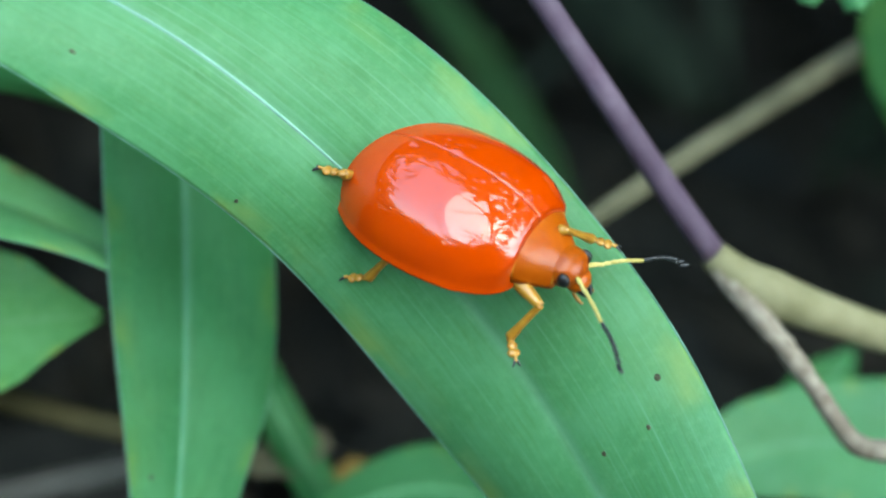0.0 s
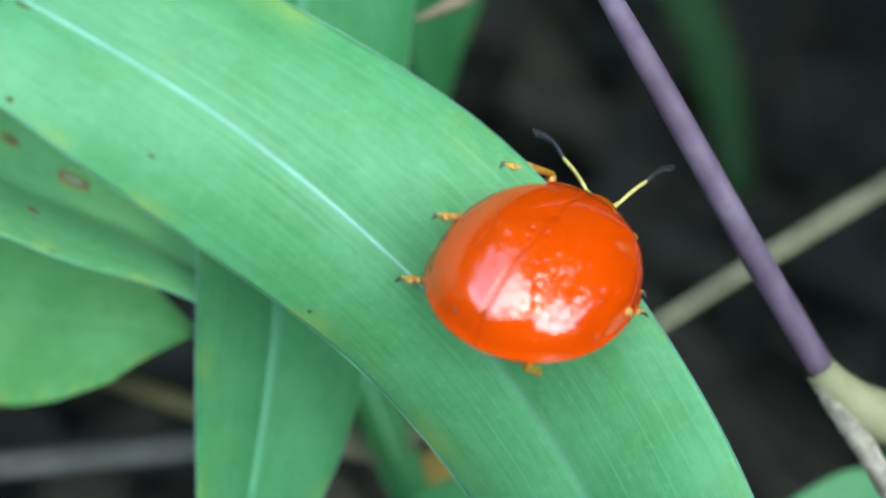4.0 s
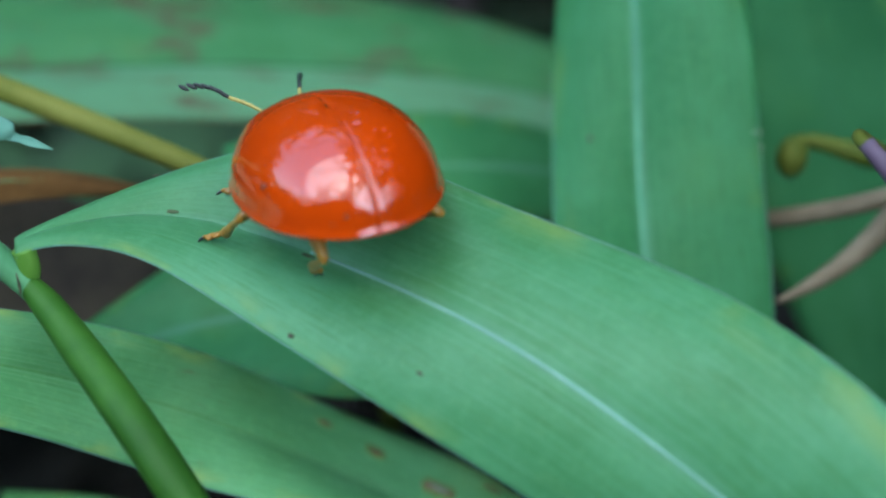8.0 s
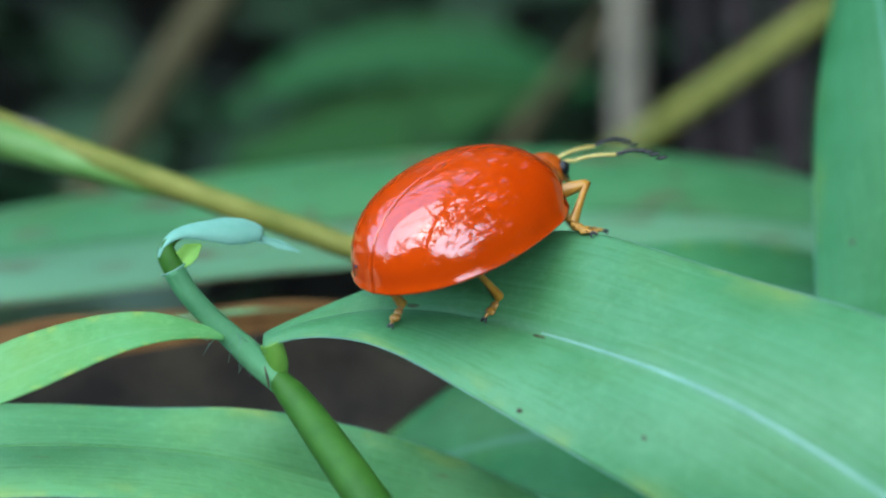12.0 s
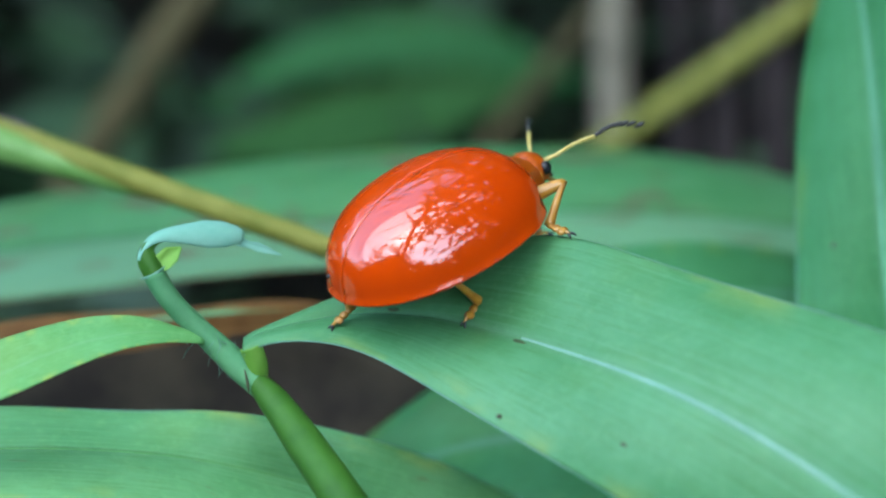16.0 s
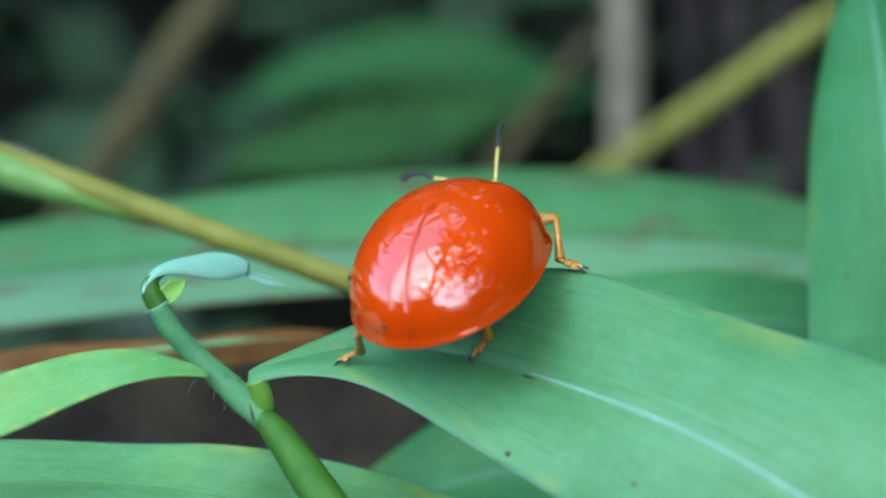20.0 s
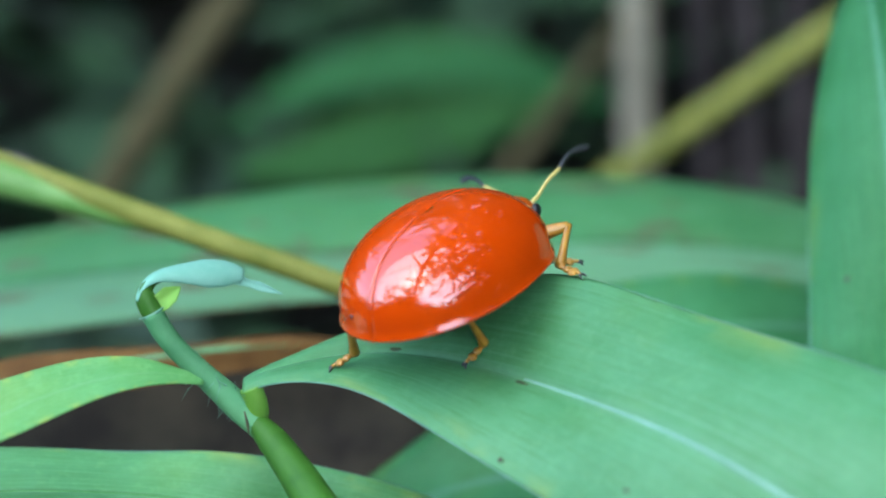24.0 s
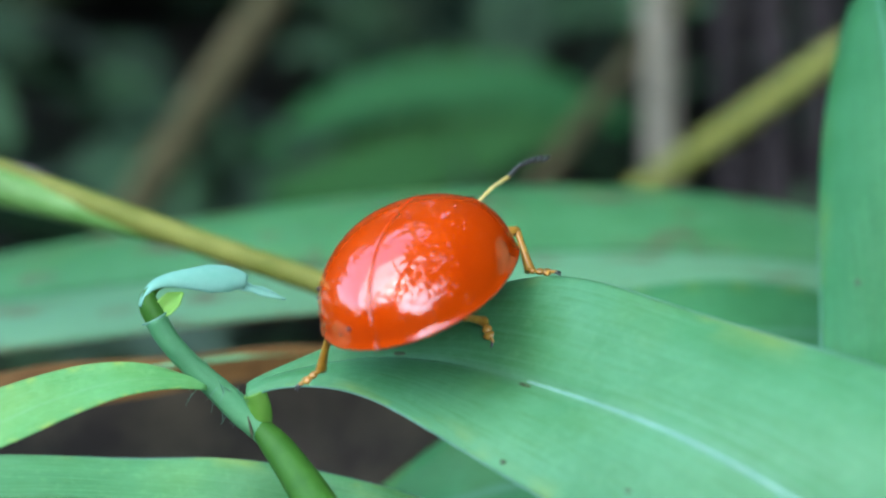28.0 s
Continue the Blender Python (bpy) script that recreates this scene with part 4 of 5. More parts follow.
simple_leaf("round_leaf", "bright green roundish leaf under the spotted leaf", [(6.2, 18.6, 186.8), (8.8, 14.1, 191.0), (10.7, 11.3, 193.7), (12.6, 8.4, 196.5), (14.5, 6.2, 198.5), (15.6, 4.1, 200.2)], [10.0, 10.4, 10.2, 9.0, 6.6, 0.6], (-0.6, -0.6, 0.8), GREEN_PALE, GREEN_PALE, m=17, cup=0.2, seed=10, rib_size=0.5)
simple_leaf("side_back_leaf", "green leaf behind the hanging blade, shade put into its colour", [(41.2, 49.6, 223.9), (41.8, 44.6, 218.1), (42.4, 39.6, 212.6), (42.8, 34.4, 206.7), (43.2, 29.4, 200.8), (43.6, 25.0, 195.8)], [9, 12, 13, 12, 8, 1], (-0.6, -0.7, 0.4), GREEN_DIM, GREEN_DIM, seed=13)
lobed = thing("lobed_leaf", "bright green lobed leaf hanging above the stems", "leaf")
simple_leaf("lobe", "", [(46.4, -3.8, 233.8), (45.0, -4.7, 231.2), (44.2, -5.8, 229.4), (43.7, -6.5, 228.1), (43.5, -7.0, 227.3)], [3.4, 3.2, 3.0, 2.5, 0.9], (-0.5, -0.6, 0.5), GREEN, GREEN, lobed, m=13, wave=0.0012, seed=11)
simple_leaf("lobe", "", [(47.2, -3.5, 233.7), (46.7, -5.1, 231.7), (46.3, -6.6, 229.8), (46.0, -7.5, 228.5), (45.8, -8.3, 227.6)], [3.6, 3.9, 3.9, 3.2, 1.0], (-0.5, -0.6, 0.5), GREEN, GREEN, lobed, m=13, wave=0.0012, seed=12)
simple_leaf("dim_leaf", "green leaf behind the lobed leaf, shade put into its colour", [(64.2, 2.8, 231.2), (63.2, 0.7, 227.5), (62.4, -1.8, 223.7), (61.9, -4.4, 220.5), (62.0, -7.6, 217.8)], [3, 5.4, 6, 4.6, 2], (-0.6, -0.6, 0.4), GREEN_SHADED, GREEN_SHADED, wave=0.0016, seed=13)
stalk("ground_stick", "tan stick lying low in the undergrowth", [(10.7, 13.2, 189.6), (17.7, 8.6, 189.4), (20.7, 6.6, 189.6), (26.1, 2.9, 190.4)], [0.75, 0.75], DULL)
stalk("grey_stick", "grey stick lying low in the undergrowth", [(11.3, 9.4, 182.0), (18.7, 7.5, 184.5), (21.9, 6.6, 185.9), (27.7, 4.7, 188.6)], [0.9, 0.9], DULL_GREY)
simple_leaf("yellow_leaf", "yellow-brown dead leaf low in the undergrowth", [(37.2, 4.0, 183.6), (39.2, 3.2, 184.8), (41.2, 2.1, 185.8)], [1.5, 4.0, 1.5], (-0.6, -0.6, 0.8), AMBER_LEAF, AMBER_LEAF, seed=12)
simple_leaf("pale_chip", "pale dead leaf scrap in the undergrowth", [(31.4, 5.3, 185.9), (33.7, 4.7, 187.4), (35.8, 4.0, 188.7)], [1.2, 3.4, 1.2], (-0.6, -0.6, 0.8), GREY, GREY, seed=15)
simple_leaf("dusky_scrap", "dusky purple dead leaf scrap in the undergrowth", [(30.6, 7.4, 180.9), (32.6, 5.6, 181.1), (34.5, 3.9, 181.2)], [1, 3, 1], (-0.6, -0.6, 0.8), DEAD, DEAD, seed=16)

simple_leaf("low_front_leaf", "light green leaf low under the spotted leaf", [(-12.3, 21.9, 195.8), (-8.4, 20.5, 196.6), (-4.9, 18.9, 196.7), (-2.7, 17.6, 196.5), (-0.6, 16.6, 195.4), (0.7, 15.6, 193.7)], [2.5, 3, 3, 3, 2.5, 1], (-0.2, -0.5, 1), GREEN_PALE, seed=20)
simple_leaf("narrow_leaf", "blurred thin green blade behind the hanging leaf", [(30.7, 12.2, 193.8), (31.2, 10.5, 192.3), (32.9, 6.2, 189.3), (34.7, 1.9, 186.3), (36.2, -1.9, 183.7)], [2, 2.6, 2.8, 2.8, 2], (-0.6, -0.6, 0.6), GREEN_SOFT, seed=21)


# ---- the beetle ----
REAR, FRONT, WIDE, HIGH, FULL, SKEW = 5.47, 5.34, 4.04, 3.36, 0.82, -0.34


def shell_xyz(a, e):
    """A point of the domed body in mm: a goes round from the front, e from the rim to the top."""
    c = cos(a)
    r = max(cos(e * pi / 2), 0.0) ** FULL
    x = FRONT * c ** 0.88 if c > 0 else -REAR * abs(c) ** 0.93
    return Vector((x * r - 0.3 + SKEW * sin(e * pi / 2), WIDE * sin(a) * r, HIGH * sin(e * pi / 2)))


def base_line(y):
    """Where the wing cases end in front: further back at the middle, with rounded shoulders."""
    return 3.62 + 0.25 * min(abs(y) / 2.9, 1.0) ** 1.7 - 0.6 * max((abs(y) - 1.8) / 1.1, 0.0) ** 2


def wing_case(sign):
    """Half of the domed shell with an inner skin, a fine seam, a blunt front end and a narrow flared rim."""
    bm = bmesh.new()
    na, ne = 96, 40
    outer = []
    for i in range(na + 1):
        a = pi * i / na
        line = []
        for j in range(ne + 1):
            e = (j / ne) ** 1.15
            p = shell_xyz(a, e)
            y = abs(p.y)
            if e < 0.075:
                k = 1 + 0.028 * (1 - e / 0.075) ** 1.5
                p.x, p.y = (p.x + 0.3) * k - 0.3, p.y * k
            # shoulder bump, and the blunt front end that meets the neck shield
            p.z += 0.1 * math.exp(-((p.x - 2.6) / 0.6) ** 2 - ((y - 2.5) / 0.6) ** 2)
            over = p.x - base_line(y)
            if over > -0.5:
                p.z -= 0.16 * min(over + 0.5, 0.9) ** 2
            if over > 0:
                p.x = base_line(y) + 0.16 * over
            p.z -= 0.03 * math.exp(-(y / 0.05) ** 2)
            p.y = sign * (abs(p.y) + 0.008)
            line.append(bm.verts.new(p * 0.001))
        outer.append(line)
    inner = [[bm.verts.new(v.co * 0.955 + Vector((0, 0, -0.00002))) for v in line] for line in outer]
    for i in range(na):
        for j in range(ne):
            bm.faces.new((outer[i][j], outer[i + 1][j], outer[i + 1][j + 1], outer[i][j + 1]))
            bm.faces.new((inner[i][j], inner[i][j + 1], inner[i + 1][j + 1], inner[i + 1][j]))
        bm.faces.new((outer[i][0], inner[i][0], inner[i + 1][0], outer[i + 1][0]))
    for i in (0, na):
        for j in range(ne):
            bm.faces.new((outer[i][j], outer[i][j + 1], inner[i][j + 1], inner[i][j]))
    bmesh.ops.remove_doubles(bm, verts=bm.verts, dist=1e-6)
    return bm


def shield_ring(q, grow=0.0):
    """Half a ring of the neck shield in mm, from its hind edge (q 0) to the head (q 1)."""
    half = 2.12 - 1.1 * q ** 1.1 + grow
    top = 1.98 - 0.95 * q ** 1.2 + grow
    low = 0.3 - 0.5 * q
    return [Vector((3.5 + 1.6 * q + 0.25 * abs(cos(an)) ** 1.8 * (1 - 0.75 * q), half * cos(an) * (1 + 0.05 * (1 - sin(an)) ** 3), low + (top - low) * sin(an) ** 0.72)) for an in (pi * s / 36 for s in range(37))], Vector((3.5 + 1.6 * q, 0, low - 0.3))


def neck_shield():
    """The sloping shield between wing cases and head; its hind edge meets the blunt wing cases."""
    bm = bmesh.new()
    rings = []
    for i in range(21):
        ring, low = shield_ring(i / 20)
        rings.append([bm.verts.new(p * 0.001) for p in ring + [low]])
    for a, b in zip(rings, rings[1:]):
        for s in range(38):
            bm.faces.new((a[s], a[(s + 1) % 38], b[(s + 1) % 38], b[s]))
    bm.faces.new(rings[0])
    bm.faces.new(rings[-1])
    return bm


def leg_mesh(points, radii, sides=10):
    return tube(mm(points), [r * 0.001 for r in radii], sides, 14)


beetle = thing("leaf_beetle", "glossy orange-red domed leaf beetle walking on the grass leaf", "beetle")
for s in (1, -1):
    case = part("wing_case", wing_case(s), SHELL, beetle, "glossy orange-red wing case")
    if s > 0:
        for a, e, size in ((1.98, 0.28, 0.13), (2.05, 0.235, 0.07), (2.85, 0.16, 0.1), (2.72, 0.11, 0.06)):
            part("speck", ball(shell_xyz(a, e) * 0.001, size * 0.001, size * 0.0008, size * 0.001, 10, 6), BLACK, case, "small dark speck of dirt")
part("abdomen", ball(Vector((-0.7, 0, 0.2)) * 0.001, 0.0046, 0.0036, 0.0008, 28, 14), AMBER, beetle, "amber underside")
for k in range(4):
    x = -1.3 - 0.9 * k
    part("belly_ring", tube(mm([(x, -2.9 + 0.5 * k, -0.1), (x - 0.25, -1.4, -0.5), (x - 0.3, 0, -0.58), (x - 0.25, 1.4, -0.5), (x, 2.9 - 0.5 * k, -0.1)]), [0.00012, 0.0002, 0.0002, 0.00012], 8, 20), AMBER, beetle)

SHIELD = part("neck_shield", neck_shield(), AMBER, beetle, "amber orange neck shield")
for q, nm in ((0.02, "thin yellow hind edge of the shield"), (0.97, "thin yellow front edge of the shield")):
    rim = [p * 0.001 for p in shield_ring(q, 0.0)[0][1:-1]]
    part("shield_rim", tube(rim, [0.00004, 0.00006, 0.00006, 0.00004], 6, 44), SHIELD_EDGE, SHIELD, nm)
HEAD = part("head", joined([ball(Vector((5.2, 0, 0.36)) * 0.001, 0.00088, 0.00104, 0.0008, 24, 16), ball(Vector((5.8, 0, -0.05)) * 0.001, 0.00055, 0.00062, 0.00055, 16, 10)]), AMBER, beetle, "small amber head bent downwards")
for s in (1, -1):
    part("eye", ball(Vector((5.55, 0.92 * s, 0.42)) * 0.001, 0.0003, 0.00022, 0.00034, 16, 10), BLACK, HEAD, "round black eye")
    part("jaw", leg_mesh([(6.05, 0.32 * s, -0.25), (6.36, 0.26 * s, -0.48), (6.42, 0.08 * s, -0.64)], [0.15, 0.11, 0.05], 6), BLACK, HEAD, "small dark jaw")
    part("palp", leg_mesh([(5.9, 0.45 * s, -0.4), (6.15, 0.55 * s, -0.68), (6.4, 0.45 * s, -0.76)], [0.07, 0.09, 0.05], 6), LEG, HEAD, "short amber mouth feeler")

ANTENNAE = []
for s in (1, -1):
    beads = [(0.62 + 0.3 * k, 0.1 * sin(k * 0.5)) for k in range(7)]
    ant = part("antenna", joined([leg_mesh([(0, 0, 0), (0.25, 0, 0.05), (0.55, 0, 0.03)], [0.09, 0.12, 0.08], 7)]
               + [ball(Vector((x, 0, z)) * 0.001, 0.00024, 0.00009, 0.00009, 8, 6) for x, z in beads]), HORN, beetle, "thin yellow antenna")
    part("antenna_tip", joined([ball(Vector((2.72 + 0.3 * k, 0, 0.03 - 0.028 * k * k + 0.08 * k)) * 0.001, 0.00028, 0.0001, 0.0001, 8, 6) for k in range(7)]), BLACK, ant, "black antenna tip")
    ANTENNAE.append((ant, s))

# legs in three jointed pieces, each along its own x axis
THIGH, SHIN, FOOT = 2.35, 2.15, 1.15
HIPS = {"front": (3.0, 1.4, 0.0), "middle": (0.4, 1.9, 0.0), "hind": (-2.0, 1.8, 0.0)}
LEGS = {}
for nm, hip in HIPS.items():
    for s in (1, -1):
        thigh = part("thigh", leg_mesh([(0, 0, 0), (0.5, 0, 0.06), (1.4, 0, 0.08), (THIGH, 0, 0)], [0.2, 0.34, 0.33, 0.2]), LEG, beetle, "amber thigh")
        shin = part("shin", leg_mesh([(-0.04, 0, 0), (0.5, 0, 0.05), (1.5, 0, 0.02), (SHIN, 0, 0)], [0.15, 0.15, 0.18, 0.24]), LEG, beetle, "amber shin widening to the ankle")
        foot = part("foot", joined([ball(Vector((d, 0, 0.02)) * 0.001, 0.00021, r, 0.00013, 10, 6) for d, r in ((0.1, 0.00019), (0.42, 0.00023), (0.74, 0.0003))]
                    + [leg_mesh([(0.8, 0, 0.05), (FOOT - 0.12, 0, 0.09), (FOOT, 0, 0.05)], [0.07, 0.09, 0.07], 6)]), LEG, beetle, "amber padded foot")
        part("claw", joined([leg_mesh([(FOOT - 0.04, 0.03 * q, 0.05), (FOOT + 0.1, 0.12 * q, 0.08), (FOOT + 0.2, 0.16 * q, -0.04)], [0.07, 0.06, 0.03], 5) for q in (1, -1)]), BLACK, foot, "dark claws")
        LEGS[nm, s] = (Vector((hip[0], hip[1] * s, hip[2])), thigh, shin, foot)


# ---- what moves ----
LEAF_POINTS = np.array([[tuple(p * 1000) for p in row[::4]] for row in main_rows[::3]]).reshape(-1, 3)
REST = {"front": (4.7, 3.4, -1.8), "middle": (0.6, 4.4, -1.8), "hind": (-3.4, 3.8, -1.9)}


def bone(start, way, up):
    """The pose of a leg piece from its joint (mm), the way it points and its upper side."""
    x = way.normalized()
    z = (up - x * up.dot(x)).normalized()
    m = Matrix((x, z.cross(x), z)).transposed().to_4x4()
    m.translation = start * 0.001
    return m


def foothold(rows, rest, t, body):
    """Where the foot stands at t, in the beetle's space: on its row's place, or at rest beside the body on the leaf."""
    def place(row):
        if len(row) > 1:
            return body.inverted() @ Vector(row[1:])
        p = np.array(body @ rest)
        d = np.linalg.norm(LEAF_POINTS - p, axis=1)
        k = int(d.argmin())
        return body.inverted() @ Vector(LEAF_POINTS[k]) if d[k] < 1.6 else rest
    before = max((r for r in rows if r[0] <= t), key=lambda r: r[0])
    after = min((r for r in rows if r[0] >= t), key=lambda r: r[0])
    u = (t - before[0]) / (after[0] - before[0]) if after[0] > before[0] else 0.0
    return place(before).lerp(place(after), u)


def leg_poses(hip, tip):
    """Thigh, shin and foot that reach from the hip to the tip of the foot (mm, in the beetle's space)."""
    out = tip - hip
    flat = Vector((out.x, out.y, 0.25 * out.z))
    flat.normalize()
    ankle = tip - flat * (FOOT + 0.1) + Vector((0, 0, 0.2))
    d = ankle - hip
    far = min(max(d.length, 1.2), (THIGH + SHIN) * 0.985)
    d = d.normalized() * far
    ankle = hip + d
    k = (THIGH ** 2 - SHIN ** 2 + far ** 2) / (2 * far)
    h = math.sqrt(max(THIGH ** 2 - k ** 2, 0.0))
    x = d.normalized()
    up = Vector((0.9 if hip.x > 1 else -0.7, 0.0, 0.45))
    up = (up - x * up.dot(x)).normalized()
    knee = hip + x * k + up * h
    side = Vector((0, 0, 1))
    return bone(hip, knee - hip, side), bone(knee, ankle - knee, side), bone(ankle, tip - ankle, side)


def motions():
    walk(beetle, [
        (0, pose(0.01940, -0.01262, 0.21818, 20.4, -8.0, -69.0)),
        (1, pose(0.02126, -0.01326, 0.21867, 14.4, -12.8, -35.8)),
        (2, pose(0.02105, -0.01234, 0.21927, 6.4, -3.7, -10.1)),
        (3, pose(0.02020, -0.01135, 0.21939, 9.1, -4.8, 4.7)),
        (4, pose(0.01918, -0.01037, 0.22054, -11.7, -1.7, 32.2)),
        (4.5, pose(0.01842, -0.00887, 0.22096, 10.3, -6.8, 39.4)),
        (6.5, pose(0.01026, -0.00415, 0.22443, -5.3, 10.0, 81.9)),
        (7, pose(0.00762, -0.00161, 0.22483, -3.8, 10.0, 91.5)),
        (7.5, pose(0.00467, 0.00087, 0.22539, -0.5, 4.9, 100.7)),
        (8, pose(0.00170, 0.00339, 0.22531, -10.6, 3.7, 99.8)),
        (8.5, pose(-0.00049, 0.00519, 0.22505, -12.4, 4.3, 100.1)),
        (9, pose(-0.00186, 0.00568, 0.22476, -12.0, 13.9, 93.1)),
        (9.5, pose(-0.00201, 0.00552, 0.22479, -3.6, 3.9, 83.6)),
        (10, pose(-0.00227, 0.00603, 0.22469, -16.1, 4.1, 83.5)),
        (10.5, pose(-0.00194, 0.00612, 0.22462, -3.3, -2.0, 77.0)),
        (11, pose(-0.00159, 0.00644, 0.22505, -13.0, -5.5, 66.9)),
        (11.5, pose(-0.00162, 0.00765, 0.22490, 3.4, -12.5, 56.0)),
        (12, pose(-0.00189, 0.00758, 0.22515, -4.6, -14.7, 45.9)),
        (12.5, pose(-0.00199, 0.00830, 0.22481, -1.3, -15.8, 42.6)),
        (13, pose(-0.00209, 0.00838, 0.22491, -3.5, -18.6, 40.3)),
        (13.5, pose(-0.00230, 0.00859, 0.22489, -3.5, -19.9, 39.6)),
        (15.5, pose(-0.00210, 0.00798, 0.22502, -2.3, -19.2, 43.5)),
        (16, pose(-0.00206, 0.00760, 0.22510, -2.7, -18.1, 41.8)),
        (17, pose(-0.00212, 0.00747, 0.22520, -2.8, -16.4, 42.7)),
        (18, pose(-0.00187, 0.00728, 0.22537, -3.6, -15.9, 43.4)),
        (19, pose(-0.00176, 0.00677, 0.22538, -6.6, -14.1, 59.0)),
        (19.5, pose(-0.00191, 0.00709, 0.22500, -1.4, -14.3, 65.8)),
        (20, pose(-0.00206, 0.00624, 0.22549, -10.3, -14.6, 74.1)),
        (20.5, pose(-0.00222, 0.00678, 0.22533, -3.6, -14.2, 77.9)),
        (21, pose(-0.00216, 0.00700, 0.22526, -9.6, -17.3, 63.4)),
        (21.5, pose(-0.00167, 0.00711, 0.22525, -5.6, -17.1, 51.4)),
        (23.5, pose(-0.00130, 0.00681, 0.22539, -7.6, -13.4, 46.4)),
        (24, pose(-0.00181, 0.00697, 0.22523, -7.5, -11.6, 57.2)),
        (24.5, pose(-0.00233, 0.00671, 0.22496, -1.7, -10.0, 72.0)),
        (25, pose(-0.00309, 0.00652, 0.22508, -10.1, -0.2, 76.8)),
        (26, pose(-0.00342, 0.00672, 0.22509, -8.3, -4.3, 77.1)),
        (27, pose(-0.00389, 0.00653, 0.22490, -11.8, -5.0, 91.5)),
        (28, pose(-0.00322, 0.00694, 0.22510, -12.6, -9.8, 74.8)),
    ])

    # feet: seconds and the place in mm where the foot stands; seconds alone: at rest beside the body
    steps = {
        ("front", 1): [(0, 23.9, -17.4, 220.0), (1, 25.9, -14.1, 221.8), (2,), (3,), (4, 17.8, -6.7, 223.2), (4.5, 14.5, -5.0, 223.1), (6.5, 4.9, 0.6, 223.2), (7, 2.9, 4.0, 224.2), (8,), (11,), (12, 4.3, 9.8, 224.3), (13, 2.6, 10.8, 224.1), (18, 2.8, 9.8, 224.3), (19,), (20,), (21, 4.9, 9.5, 225.1), (21.5, 3.3, 9.9, 225.3), (23.5, 4.3, 9.2, 224.4), (24, 3.8, 9.8, 224.8), (25,), (28,)],
        ("front", -1): [(0, 19.3, -18.8, 215.2), (1, 25.2, -18.9, 216.6), (2, 25.9, -17.9, 218.5), (3, 25.7, -16.2, 219.2), (4,), (9,), (10, 3.1, 8.4, 225.1), (11, 3.4, 8.0, 225.3), (12, 3.4, 6.1, 225.3), (15.5, 3.3, 6.4, 225.4), (24, 3.6, 6.1, 225.4), (25, 2.8, 8.9, 224.7), (28, 2.6, 9.0, 224.7)],
        ("middle", 1): [(0,), (1, 18.3, -9.4, 220.7), (2,), (3, 18.0, -7.8, 222.4), (4, 15.1, -7.5, 221.1), (4.5, 13.9, -6.8, 221.2), (6.5, 6.8, -2.7, 221.4), (7, 3.4, 0.1, 221.5), (8, -3.3, 5.4, 221.4), (9,), (28,)],
        ("middle", -1): [(0, 16.4, -10.3, 213.5), (1, 21.1, -13.9, 213.6), (2, 22.6, -15.5, 215.6), (3, 23.0, -15.5, 216.7), (4, 23.3, -12.9, 220.7), (4.5, 22.3, -12.2, 220.6), (6.5, 14.7, -4.3, 226.2), (7, 12.7, -1.6, 226.9), (8, 7.1, 4.1, 224.7), (9, 3.2, 5.1, 224.2), (10, 1.4, 5.0, 223.2), (11, 1.4, 5.0, 223.2), (12, -1.3, 5.5, 221.6), (24, -1.4, 5.5, 221.6), (25, -0.4, 6.3, 222.9), (26, 0.2, 6.8, 223.7), (27, 0.1, 5.7, 222.7), (28, -0.2, 5.8, 222.5)],
        ("hind", 1): [(0,), (1,), (2, 15.9, -8.4, 220.2), (3, 13.8, -8.1, 218.6), (4, 14.2, -8.4, 218.4), (4.5, 14.4, -8.4, 218.4), (6.5, 8.9, -5.3, 220.3), (7, 7.4, -3.5, 220.9), (8, 1.3, 2.2, 221.5), (9, -6.0, 6.4, 221.4), (10, -6.0, 6.4, 221.4), (11, -5.2, 5.4, 221.3), (12, -5.3, 5.6, 221.3), (13, -7.0, 6.0, 221.3), (24, -7.1, 6.0, 221.3), (25, -8.3, 3.4, 221.6), (27, -8.3, 3.4, 221.6), (28, -8.4, 4.1, 221.4)],
        ("hind", -1): [(0, 14.2, -8.5, 218.1), (1, 16.5, -10.2, 215.7), (3, 17.1, -10.4, 215.9), (4, 20.1, -12.3, 216.6), (6.5, 15.7, -5.8, 223.0), (7, 12.8, -2.1, 223.4), (8, 6.2, 2.7, 224.1), (10, -3.6, 9.4, 222.2), (28, -3.8, 9.4, 222.2)],
    }
    times = sorted({k / 2 for k in range(57)} | {0.25 + k / 2 for k in range(9)} | {6.75, 7.25, 7.75, 8.25, 8.75})
    bodies = {}
    for t in times:
        scene.frame_set(frame(t))
        bodies[t] = Matrix.LocRotScale(beetle.location * 1000, beetle.rotation_quaternion, None)
    for key, rows in steps.items():
        hip, thigh, shin, foot = LEGS[key]
        rest = Vector(REST[key[0]])
        rest.y *= key[1]
        poses = [(t, leg_poses(hip, foothold(rows, rest, t, bodies[t]))) for t in times]
        for k, piece in enumerate((thigh, shin, foot)):
            walk(piece, [(t, p[k]) for t, p in poses])
    scene.frame_set(1)

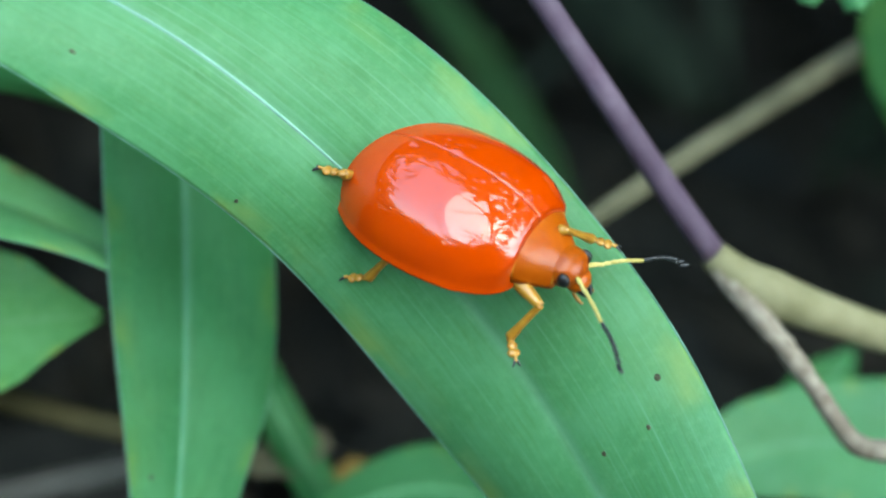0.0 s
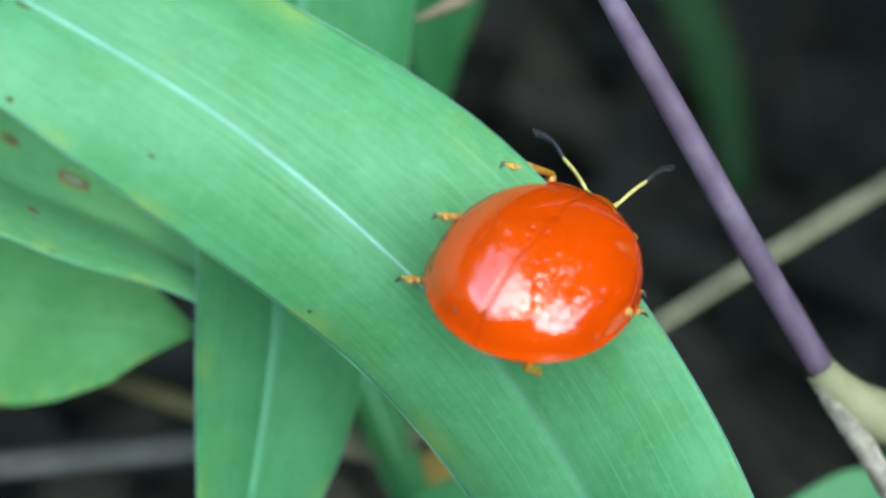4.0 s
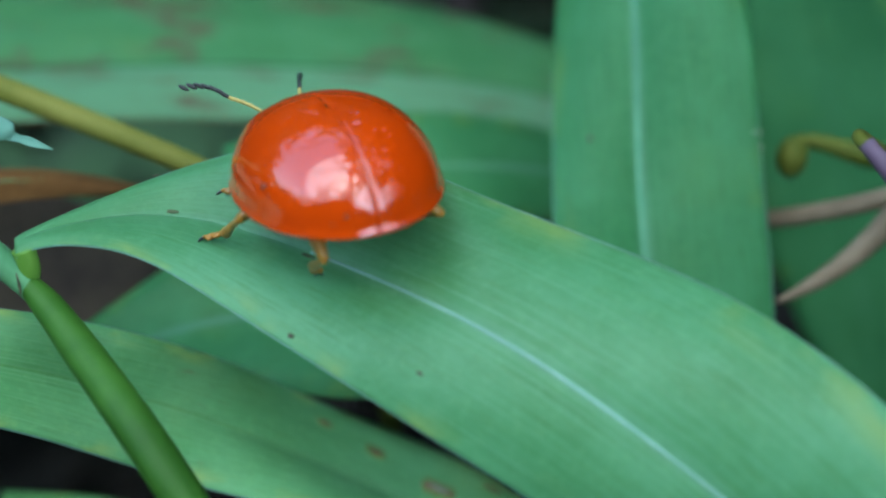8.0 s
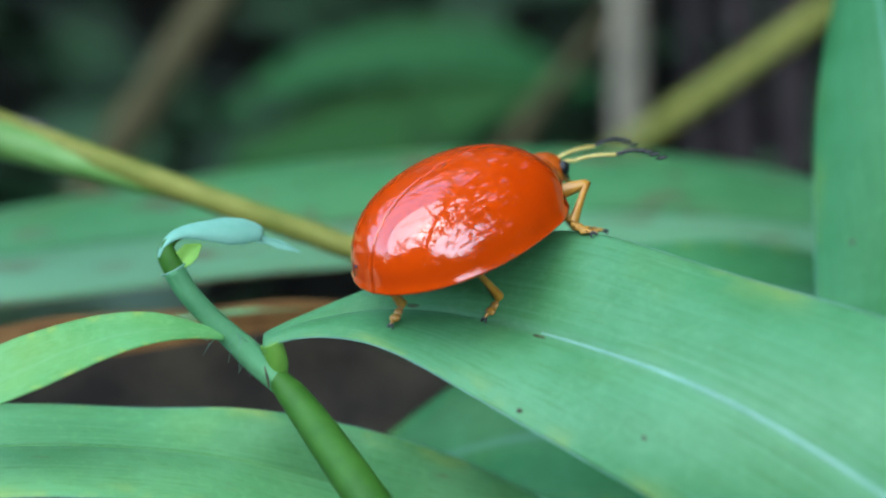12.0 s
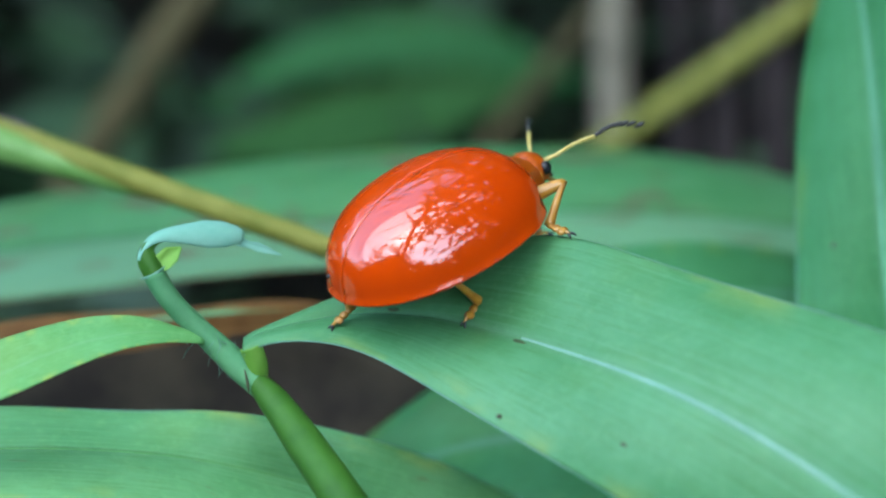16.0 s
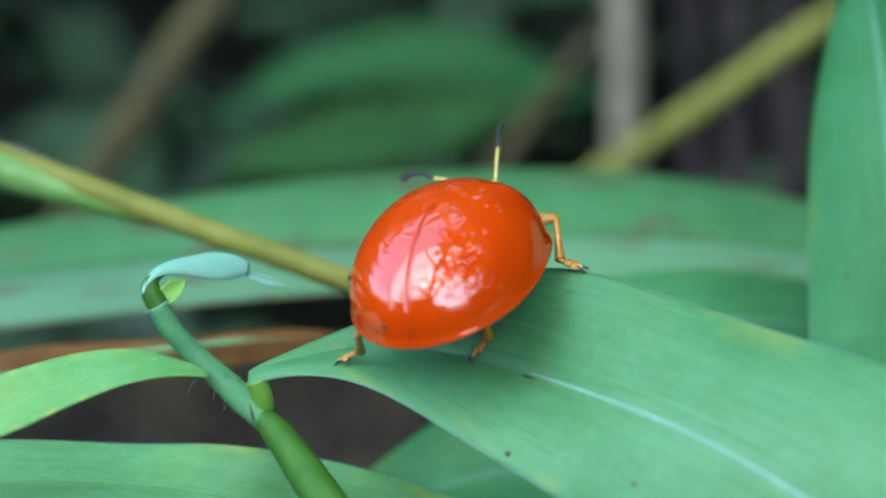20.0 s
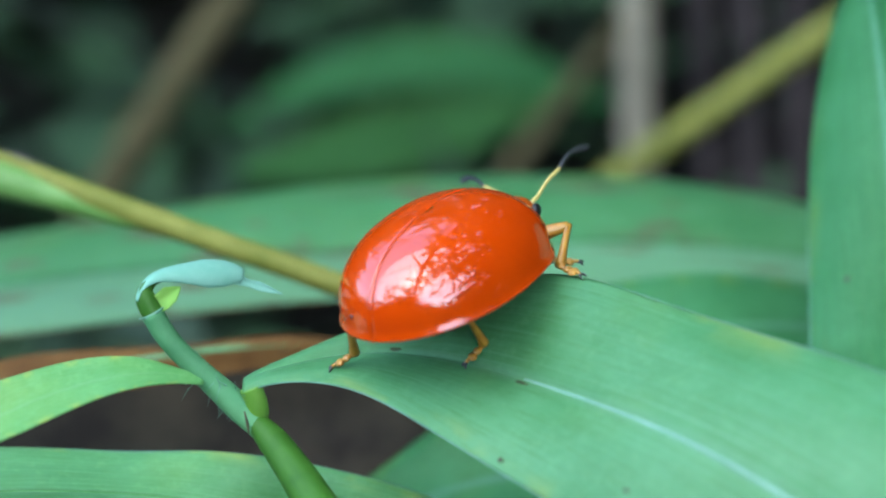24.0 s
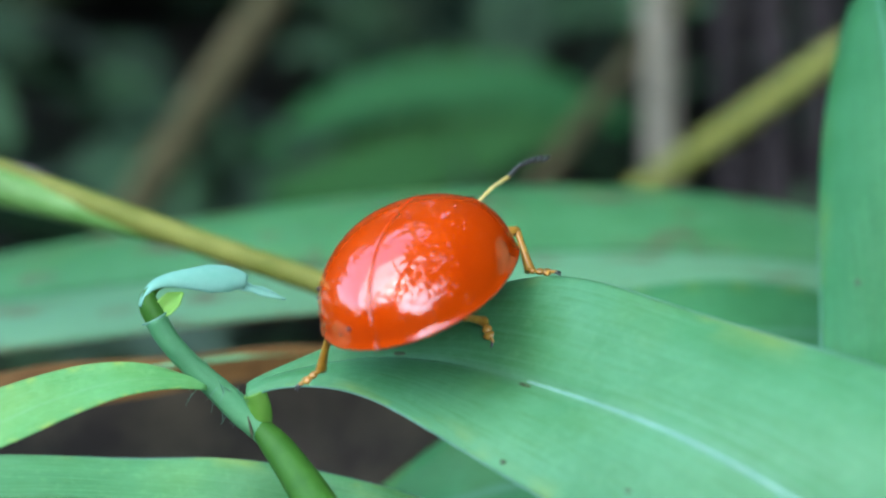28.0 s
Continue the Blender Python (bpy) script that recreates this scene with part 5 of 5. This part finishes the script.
    # the head and its shield stretch forward for a moment: seconds, mm forward, degrees up
    neck = [(0, 0, 0), (12, 0, 0), (12.5, 0.25, 1), (13, 0.6, 2), (13.5, 0.75, 3), (15.5, 0.15, 1), (17, 0, 0), (28, 0, 0)]
    pivot = Matrix.Translation((0.0032, 0, 0.001))
    turn = {t: Matrix.Translation((0.001 * on, 0, 0)) @ pivot @ pose(0, 0, 0, 0, -up, 0) @ pivot.inverted() for t, on, up in neck}
    for piece in (SHIELD, HEAD):
        walk(piece, sorted(turn.items()))
    # antennae: seconds, way round, lift
    feelers = {
        1: [(0, 49, -3), (1, -2, -12), (2, 22, -12), (3, 46, -15), (4, 64, 12), (4.5, 91, -3), (6.5, 60, 27), (7, 55, 34), (8, 56, 26), (11, -59, 12), (12, -20, -6), (13, 4, -15), (13.5, -2, 0), (15.5, 43, 6), (16, 46, 3), (17, 40, 3), (18, 43, 12), (19, 76, 24), (20, 67, 6), (21, 19, -3), (21.5, 25, 9), (23.5, 49, 27), (24, 64, 9), (25, 82, 27), (26, 52, 24), (27, 76, 18), (28, 4, -12)],
        -1: [(0, -35, -6), (1, -32, 24), (2, -20, -9), (3, -26, 21), (4, -11, 12), (4.5, 19, -30), (6.5, -20, 27), (7, -11, 21), (8, -17, 9), (9, -56, 15), (11, -8, -24), (12, -50, -3), (13, -53, -15), (13.5, -56, -27), (15.5, -11, 6), (16, -38, 12), (17, -41, 6), (18, -5, -3), (19, 7, 27), (20, 7, 18), (21, -38, 15), (21.5, -53, 3), (23.5, -77, 3), (24, -8, 18), (25, -14, 15), (26, -14, 3), (27, -8, 27), (28, -44, 15)],
    }
    for ant, s in ANTENNAE:
        rows = []
        for t, way, lift in feelers[s]:
            before = max(k for k in turn if k <= t)
            after = min(k for k in turn if k >= t)
            m = turn[before].lerp(turn[after], (t - before) / (after - before) if after > before else 0.0)
            rows.append((t, pose(*(m @ Vector((0.0059, 0.00042 * s, 0.00045))), 0, -lift, way)))
        walk(ant, rows)


motions()
